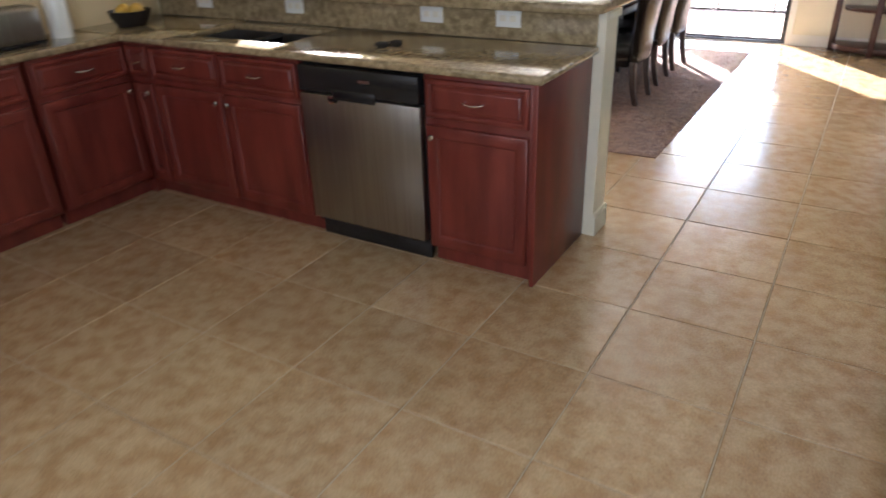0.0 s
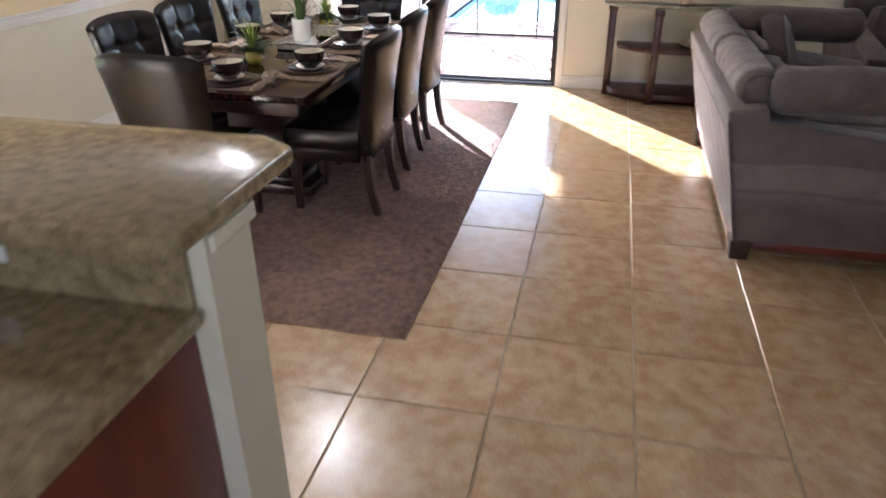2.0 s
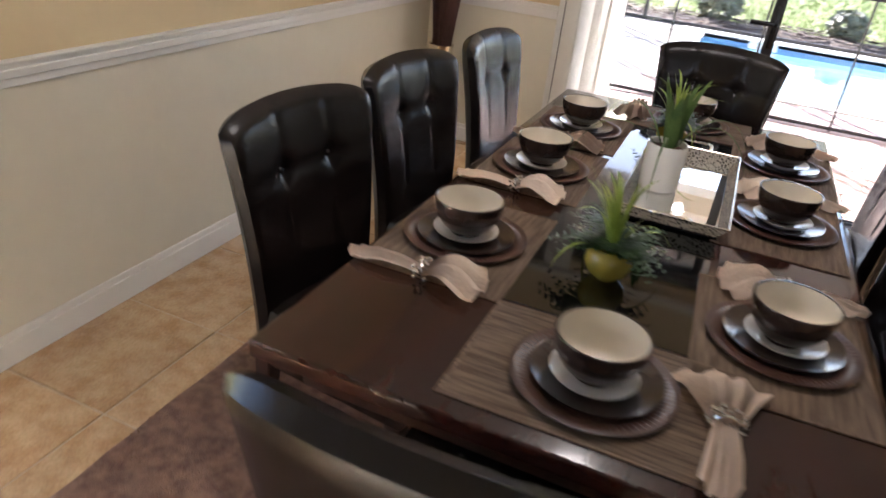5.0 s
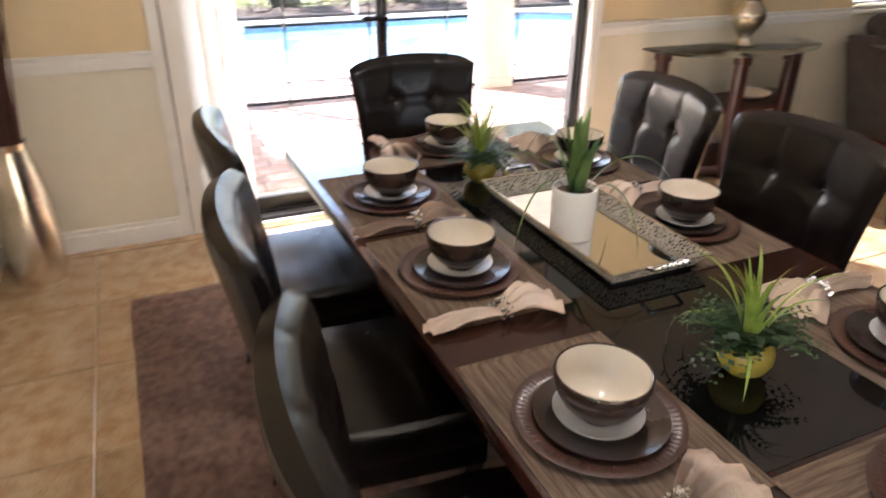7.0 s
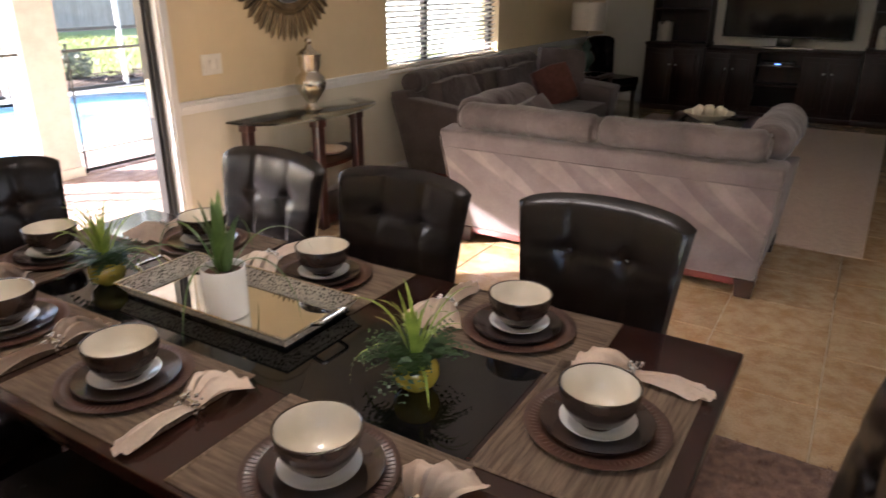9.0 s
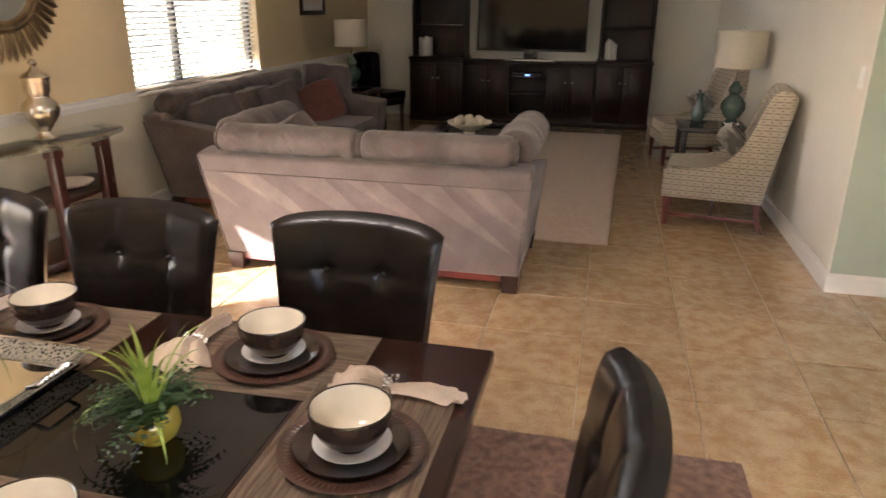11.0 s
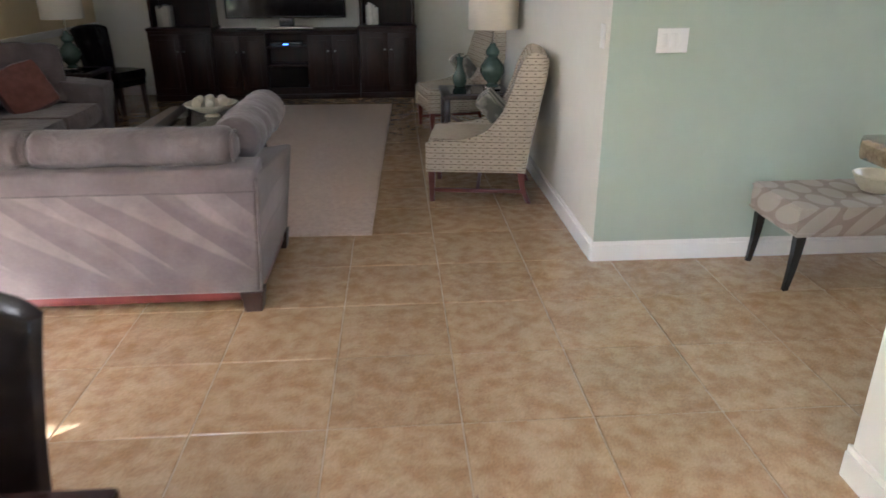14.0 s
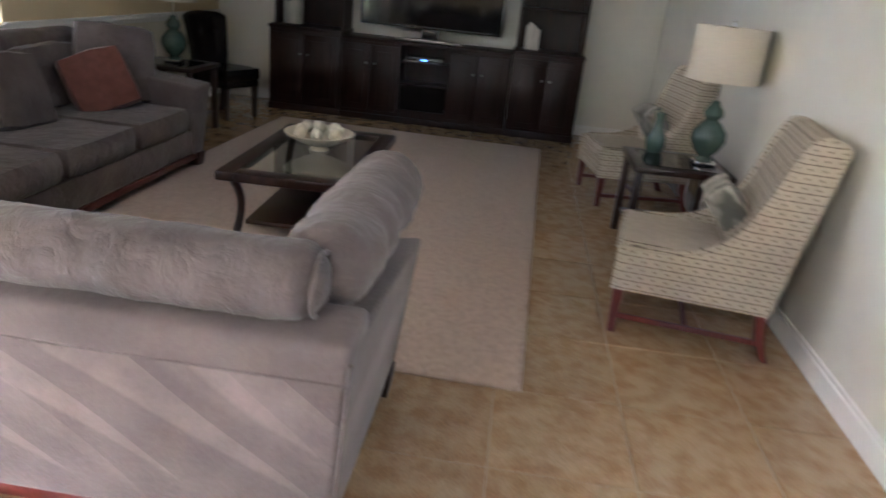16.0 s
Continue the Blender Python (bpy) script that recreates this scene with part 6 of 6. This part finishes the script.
wn.links.new(wb.outputs[0], wn.nodes["Principled BSDF"].inputs["Normal"])
wn.nodes["Principled BSDF"].inputs["IOR"].default_value = 1.33
GZ = -0.10
PX0, PX1, PY0, PY1 = -0.95, 6.2, 7.15, 10.7


def pool_outline(grow=0.0, n=16):
    """The pool seen from above: square at one end, round at the other."""
    pts = [(PX0 - grow, PY0 - grow)]
    c = (PY0 + PY1) / 2
    r = (PY1 - PY0) / 2 + grow
    pts += [(PX1 - 1.775 + r * math.sin(math.pi * k / n), c - r * math.cos(math.pi * k / n)) for k in range(n + 1)]
    pts += [(PX0 - grow, PY1 + grow)]
    return pts


# ground sheet with a hole for the pool
gb = bmesh.new()
inner = [gb.verts.new((x, y, GZ - 0.012)) for x, y in pool_outline(0.1)]
def outer_pt(x, y, far):
    d = Vector((x - 2.5, y - 8.9))
    d.normalize()
    return (2.5 + d.x * far, 8.9 + d.y * far, GZ - 0.012)


prev = inner
for far in (9.0, 60.0, 900.0):
    nxt = [gb.verts.new(outer_pt(x, y, far)) for x, y in pool_outline(0.1)]
    for k in range(len(prev)):
        j = (k + 1) % len(prev)
        gb.faces.new([prev[k], prev[j], nxt[j], nxt[k]])
    prev = nxt
bmesh.ops.recalc_face_normals(gb, faces=list(gb.faces))
for f in gb.faces:
    if f.normal.z < 0:
        f.normal_flip()
for v in gb.verts:
    if v.co.y < YP + 0.25 or (v.co - Vector((2.5, 8.9, v.co.z))).length > 8:
        v.co.z -= 0.06
tagged(part("ground", gb, GRASS, None, "", False), "green lawn that runs on behind the pool", "lawn", "", "structure")

structure("pool_deck", merge(box(-9, 12, YP + 0.2, 6.05, GZ - 0.16, GZ - 0.02), box(-9, PX0 - 0.3, 6.05, 11.45, GZ - 0.16, GZ - 0.004), box(PX1 + 0.3, 12, 6.05, 11.45, GZ - 0.16, GZ - 0.004), box(PX0 - 0.3, PX1 + 0.3, 6.05, PY0 - 0.3, GZ - 0.16, GZ - 0.004), box(PX0 - 0.3, PX1 + 0.3, PY1 + 0.3, 11.45, GZ - 0.16, GZ - 0.004)), SAND, "pale sanded bed of the pool deck", "deck")
# pool shell
pool = tagged(new("pool"), "blue swimming pool with pale coping behind the patio", "swimming pool", "", "structure")
out = pool_outline()
pb = bmesh.new()
top = [pb.verts.new((x, y, GZ - 0.16)) for x, y in out]
low = [pb.verts.new((x, y, GZ - 1.3)) for x, y in out]
for k in range(len(out)):
    j = (k + 1) % len(out)
    pb.faces.new([top[k], low[k], low[j], top[j]])
pb.faces.new(low)
part("pool_shell", pb, POOLWALL, pool, smooth=False)
tb = bmesh.new()
t0 = [tb.verts.new((x, y, GZ - 0.16)) for x, y in out]
t1 = [tb.verts.new((x, y, GZ - 0.0)) for x, y in out]
for k in range(len(out)):
    j = (k + 1) % len(out)
    tb.faces.new([t0[k], t0[j], t1[j], t1[k]])
part("tile_band", tb, POOLTILE, pool, "band of dark blue pool tiles", smooth=False)
cb = bmesh.new()
a, b = pool_outline(0.0), pool_outline(0.33)
va, vb = [cb.verts.new((x, y, GZ + 0.02)) for x, y in a], [cb.verts.new((x, y, GZ + 0.02)) for x, y in b]
wa, wb2 = [cb.verts.new((x, y, GZ - 0.04)) for x, y in a], [cb.verts.new((x, y, GZ - 0.04)) for x, y in b]
for k in range(len(a)):
    j = (k + 1) % len(a)
    cb.faces.new([va[k], va[j], vb[j], vb[k]])
    cb.faces.new([wa[k], wa[j], va[j], va[k]])
    cb.faces.new([vb[k], vb[j], wb2[j], wb2[k]])
bmesh.ops.recalc_face_normals(cb, faces=list(cb.faces))
part("coping", cb, COPING, pool, "pale stone pool coping", smooth=False)
wbm = bmesh.new()
wbm.faces.new([wbm.verts.new((x, y, GZ - 0.11)) for x, y in out])
water = part("water", wbm, WATER, pool, "clear blue pool water", smooth=False)
water.visible_shadow = False
MX = -0.10
part("depth_marker", box(MX - 0.2, MX + 0.2, PY1 - 0.006, PY1 - 0.001, GZ - 0.10, GZ + 0.012), TRIM, pool, "white depth marker tile")
fc2 = bpy.data.curves.new("depth_text", "FONT")
fc2.body, fc2.size, fc2.extrude, fc2.align_x = "3 FT", 0.12, 0.001, "CENTER"
ft = new("depth_text", fc2)
ft.data.materials.append(BLACK)
ft.parent = pool
ft.matrix_basis = pose(MX, PY1 - 0.008, GZ - 0.085, 90)

# lanai column, cage posts and rails
col = thing("patio_column", "beige stucco column of the patio roof", "column", m=pose(1.77, 6.06, GZ))
part("shaft", box(-0.17, 0.17, -0.15, 0.15, 0, 2.85, 0.012), STUCCO, col)
part("foot_band", box(-0.185, 0.185, -0.165, 0.165, 0, 0.10, 0.008), STUCCO, col)
# column out of view, placed and sized to cast the floor's shaded strip
corner = thing("patio_column", "wide beige stucco corner column of the patio roof", "column", m=pose(-2.215, 6.06, GZ))
part("shaft", box(-0.27, 0.27, -0.20, 0.20, 0, 2.85, 0.012), STUCCO, corner)
part("foot_band", box(-0.285, 0.285, -0.215, 0.215, 0, 0.10, 0.008), STUCCO, corner)
roof = structure("patio_roof", merge(box(-2.885, 12, YP + 0.2, 6.6, 2.75, 2.9), box(-2.885, 12, 6.32, 6.6, 2.55, 2.75), box(-2.885, -2.6, YP + 0.2, 6.32, 2.55, 2.75)), STUCCO, "beige roof and edge beam over the patio", "roof")
cage = thing("pool_cage", "dark aluminium pool cage posts and rails behind the pool", "pool cage")
for x in (-4.6, -3.2, -1.95, 0.0, 2.0, 4.1, 6.2, 8.3):
    part("post", box(x - 0.03, x + 0.03, 11.2, 11.25, GZ - 0.02, 3.6), CAGE_W if x > 0.5 else CAGE, cage)
for z in (GZ + 0.0, 0.85, 2.4):
    part("rail", box(-5.2, 10, 11.205, 11.245, z, z + 0.05), CAGE, cage)
for y in (6.4, 8.4, 10.4):
    part("post", box(-2.32, -2.27, y - 0.03, y + 0.03, GZ - 0.02, 3.4), CAGE, cage)
for z in (GZ + 0.0, 0.85):
    part("rail", box(-2.32, -2.27, 6.2, 11.2, z, z + 0.05), CAGE, cage)

sf = thing("safety_fence", "black pole-and-mesh pool safety fence on the patio", "fence", m=pose(0, 5.98, GZ))
x = -3.3
while x < 4.0:
    part("pole", tube([(x, 0, -0.01), (x, 0, 1.16)], 0.011, 8), BLACK, sf)
    part("cap", moved(lathe([(0, 0.02), (0.015, 0.012), (0.016, 0), (0, 0)], 10), pose(x, 0, 1.16)), BLACK, sf)
    x += 0.76
part("lower_band", box(-3.3, 3.74, -0.004, 0.004, 0.02, 0.05), BLACK, sf, "black lower hem")
part("upper_band", box(-3.3, 3.74, -0.004, 0.004, 1.10, 1.125), BLACK, sf, "black upper hem")

# mulch bed, lawn edge, rocks, hedge, far fence
mb = bmesh.new()
rr = random.Random(8)
cols = 60
lo = [mb.verts.new((-9 + 21 * k / cols, 11.45, GZ - 0.005)) for k in range(cols + 1)]
mi = [mb.verts.new((-9 + 21 * k / cols, 12.0, GZ + 0.05)) for k in range(cols + 1)]
hi = [mb.verts.new((-9 + 21 * k / cols, 12.7 + 0.3 * noise.noise(Vector((k * 0.4, 0, 0))), GZ - 0.01)) for k in range(cols + 1)]
for r0, r1 in ((lo, mi), (mi, hi)):
    for k in range(cols):
        mb.faces.new([r0[k], r0[k + 1], r1[k + 1], r1[k]])
tagged(part("mulch_bed", mb, MULCH), "brown bark mulch bed along the pool cage", "mulch", "", "stuff")
chips = bmesh.new()
for _ in range(2600):
    x, y = rr.uniform(-6, 10), rr.uniform(11.5, 12.7)
    a, L, w = rr.uniform(0, 6.28), rr.uniform(0.03, 0.09), rr.uniform(0.012, 0.03)
    c, s = math.cos(a), math.sin(a)
    z = GZ + 0.045 + rr.uniform(0, 0.03)
    chips.faces.new([chips.verts.new((x + c * L - s * w, y + s * L + c * w, z)), chips.verts.new((x - c * L - s * w, y - s * L + c * w, z + rr.uniform(-0.01, 0.02))), chips.verts.new((x - c * L + s * w, y - s * L - c * w, z)), chips.verts.new((x + c * L + s * w, y + s * L - c * w, z + rr.uniform(0, 0.03)))])
tagged(part("bark_chips", chips, MULCH, None, "", False), "loose bark chips on the mulch bed", "bark", "", "stuff")
gr = bmesh.new()
for _ in range(26000):
    x, y = rr.uniform(-9, 14), 12.5 + 14 * rr.random() ** 1.6
    a, L, w = rr.uniform(0, 6.28), rr.uniform(0.05, 0.13), rr.uniform(0.008, 0.016) * (1 + (y - 12) * 0.1)
    c, s = math.cos(a), math.sin(a)
    gr.faces.new([gr.verts.new((x - s * w, y + c * w, GZ - 0.08)), gr.verts.new((x + s * w, y - c * w, GZ - 0.08)), gr.verts.new((x + c * L * 0.5, y + s * L * 0.5, GZ - 0.05 + L))])
tagged(part("grass", gr, GRASS, None, "", False), "sunlit green lawn grass", "grass", "", "stuff")
def shrub(x, y, r, seed, label, name="shrub"):
    rr = random.Random(seed)
    t = thing(name, label, "shrub", "shrubs by the pool", pose(x, y, GZ))
    part("stem", tube([(0, 0, -0.02), (0.01, 0, r * 0.7)], [0.03, 0.015], 6), REED, t)
    lv = bmesh.new()
    for _ in range(700):
        d = Vector((rr.gauss(0, 1), rr.gauss(0, 1), rr.gauss(0, 1))).normalized()
        p = Vector((d.x * r, d.y * r, r * 0.75 + d.z * r * 0.75)) * rr.uniform(0.75, 1.08)
        p.z = max(0.02, p.z)
        q = Vector((rr.gauss(0, 1), rr.gauss(0, 1), rr.gauss(0, 1))).normalized() * rr.uniform(0.03, 0.07)
        o = q.orthogonal() * 0.5
        lv.faces.new([lv.verts.new(v) for v in (p - q, p + o, p + q, p - o)])
    part("foliage", lv, HEDGE, t, smooth=False)


for x, y, r, k in ((-0.9, 12.4, 0.36, 1), (3.3, 12.35, 0.34, 2), (5.9, 12.4, 0.36, 3), (1.1, 12.5, 0.3, 4), (-3.6, 12.4, 0.4, 5)):
    shrub(x, y, r, k, "low rounded grey-green shrub in the mulch bed")
ff = thing("garden_fence", "weathered grey board fence at the end of the lawn", "fence", m=pose(0, 27, GZ))
board = mesh_of(box(-0.075, 0.075, -0.012, 0.012, -0.1, 1.8, 0.004, 1), "board", FENCEWOOD, False)
for k in range(230):
    b = new("board", board)
    b.parent = ff
    b.matrix_basis = pose(-17 + 0.158 * k, 0.004 * (k % 2), 0.02 * noise.noise(Vector((k * 0.7, 0, 0))))
part("rail", merge(box(-17, 19.5, 0.013, 0.05, 0.4, 0.48), box(-17, 19.5, 0.013, 0.05, 1.4, 1.48)), FENCEWOOD, ff)

# ---- paving of the patio ----
pave = tagged(new("patio_paving"), "reddish brick pavers of the covered patio", "paving", "", "structure")
rr = random.Random(31)
pv = mesh_of(box(-0.112, 0.112, -0.072, 0.072, -0.02, 0.018, 0.006, 1), "paver", PAVE, False)
small = mesh_of(box(-0.072, 0.072, -0.072, 0.072, -0.02, 0.018, 0.006, 1), "paver", PAVE, False)
rest = bmesh.new()
count = 0
y = YP + 0.30
row = 0
while y < 7.0:
    x = -2.6 + (0.12 if row % 2 else 0)
    while x < 3.2:
        wide = rr.random() < 0.65
        w = 0.112 if wide else 0.072
        x += w + 0.004
        m = pose(x, y, GZ - 0.008 + rr.uniform(-0.002, 0.002), 0, 0, rr.uniform(-0.6, 0.6))
        if count < 300 and y < 5.3 and -1.7 < x < 1.8:
            b = new("paver", pv if wide else small)
            b.parent = pave
            b.matrix_basis = m
            count += 1
        else:
            q = bmesh.ops.create_cube(rest, size=1.0)["verts"]
            for v in q:
                v.co = m @ Vector((v.co.x * 2 * w, v.co.y * 0.144, v.co.z * 0.036 - 0.002))
        x += w + 0.004
    y += 0.152
    row += 1
tagged(part("outer_pavers", rest, PAVE, pave, smooth=False), "reddish brick pavers", "", "", "stuff")
# ---- floor tiles ----
PITCH, GX, GY = 0.487, 2.085, -0.69
G2 = 0.0026
tile_me = mesh_of(box(-PITCH / 2 + G2, PITCH / 2 - G2, -PITCH / 2 + G2, PITCH / 2 - G2, -0.006, 0.0, 0.0025, 1), "tile", TILE, False)
outer = bmesh.new()
n = 0
for i in range(-10, 15):
    for j in range(-14, 10):
        x, y = GX + PITCH * (i - 0.5), GY + PITCH * (j - 0.5)
        if y > YP + PITCH / 2 or y < YS - 0.1 or x < XL - PITCH / 2 or x > XT + PITCH / 2 or (x > XG + 0.3 and y < YG - PITCH / 2):
            continue
        x0, x1, y0, y1 = max(x - PITCH / 2, XL - 0.1), min(x + PITCH / 2, XT + 0.1), max(y - PITCH / 2, YS), min(y + PITCH / 2, YP + 0.03)
        whole = x1 - x0 > PITCH - 1e-4 and y1 - y0 > PITCH - 1e-4
        if whole and n < 300 and -5.2 < y < 3.3 and x < 6.0:
            t = new("tile", tile_me)
            t.parent = floor
            t.location = (x, y, 0)
            t.rotation_euler = (0, 0, math.pi / 2 * ((i * 7 + j * 3) % 4))
            n += 1
        else:
            q = bmesh.ops.create_cube(outer, size=1.0)["verts"]
            for v in q:
                v.co = ((x0 + x1) / 2 + v.co.x * (x1 - x0 - 2 * G2), (y0 + y1) / 2 + v.co.y * (y1 - y0 - 2 * G2), -0.003 + v.co.z * 0.006)
tagged(part("outer_tiles", outer, TILE, floor, smooth=False), "mottled tan ceramic tiles", "", "", "stuff")
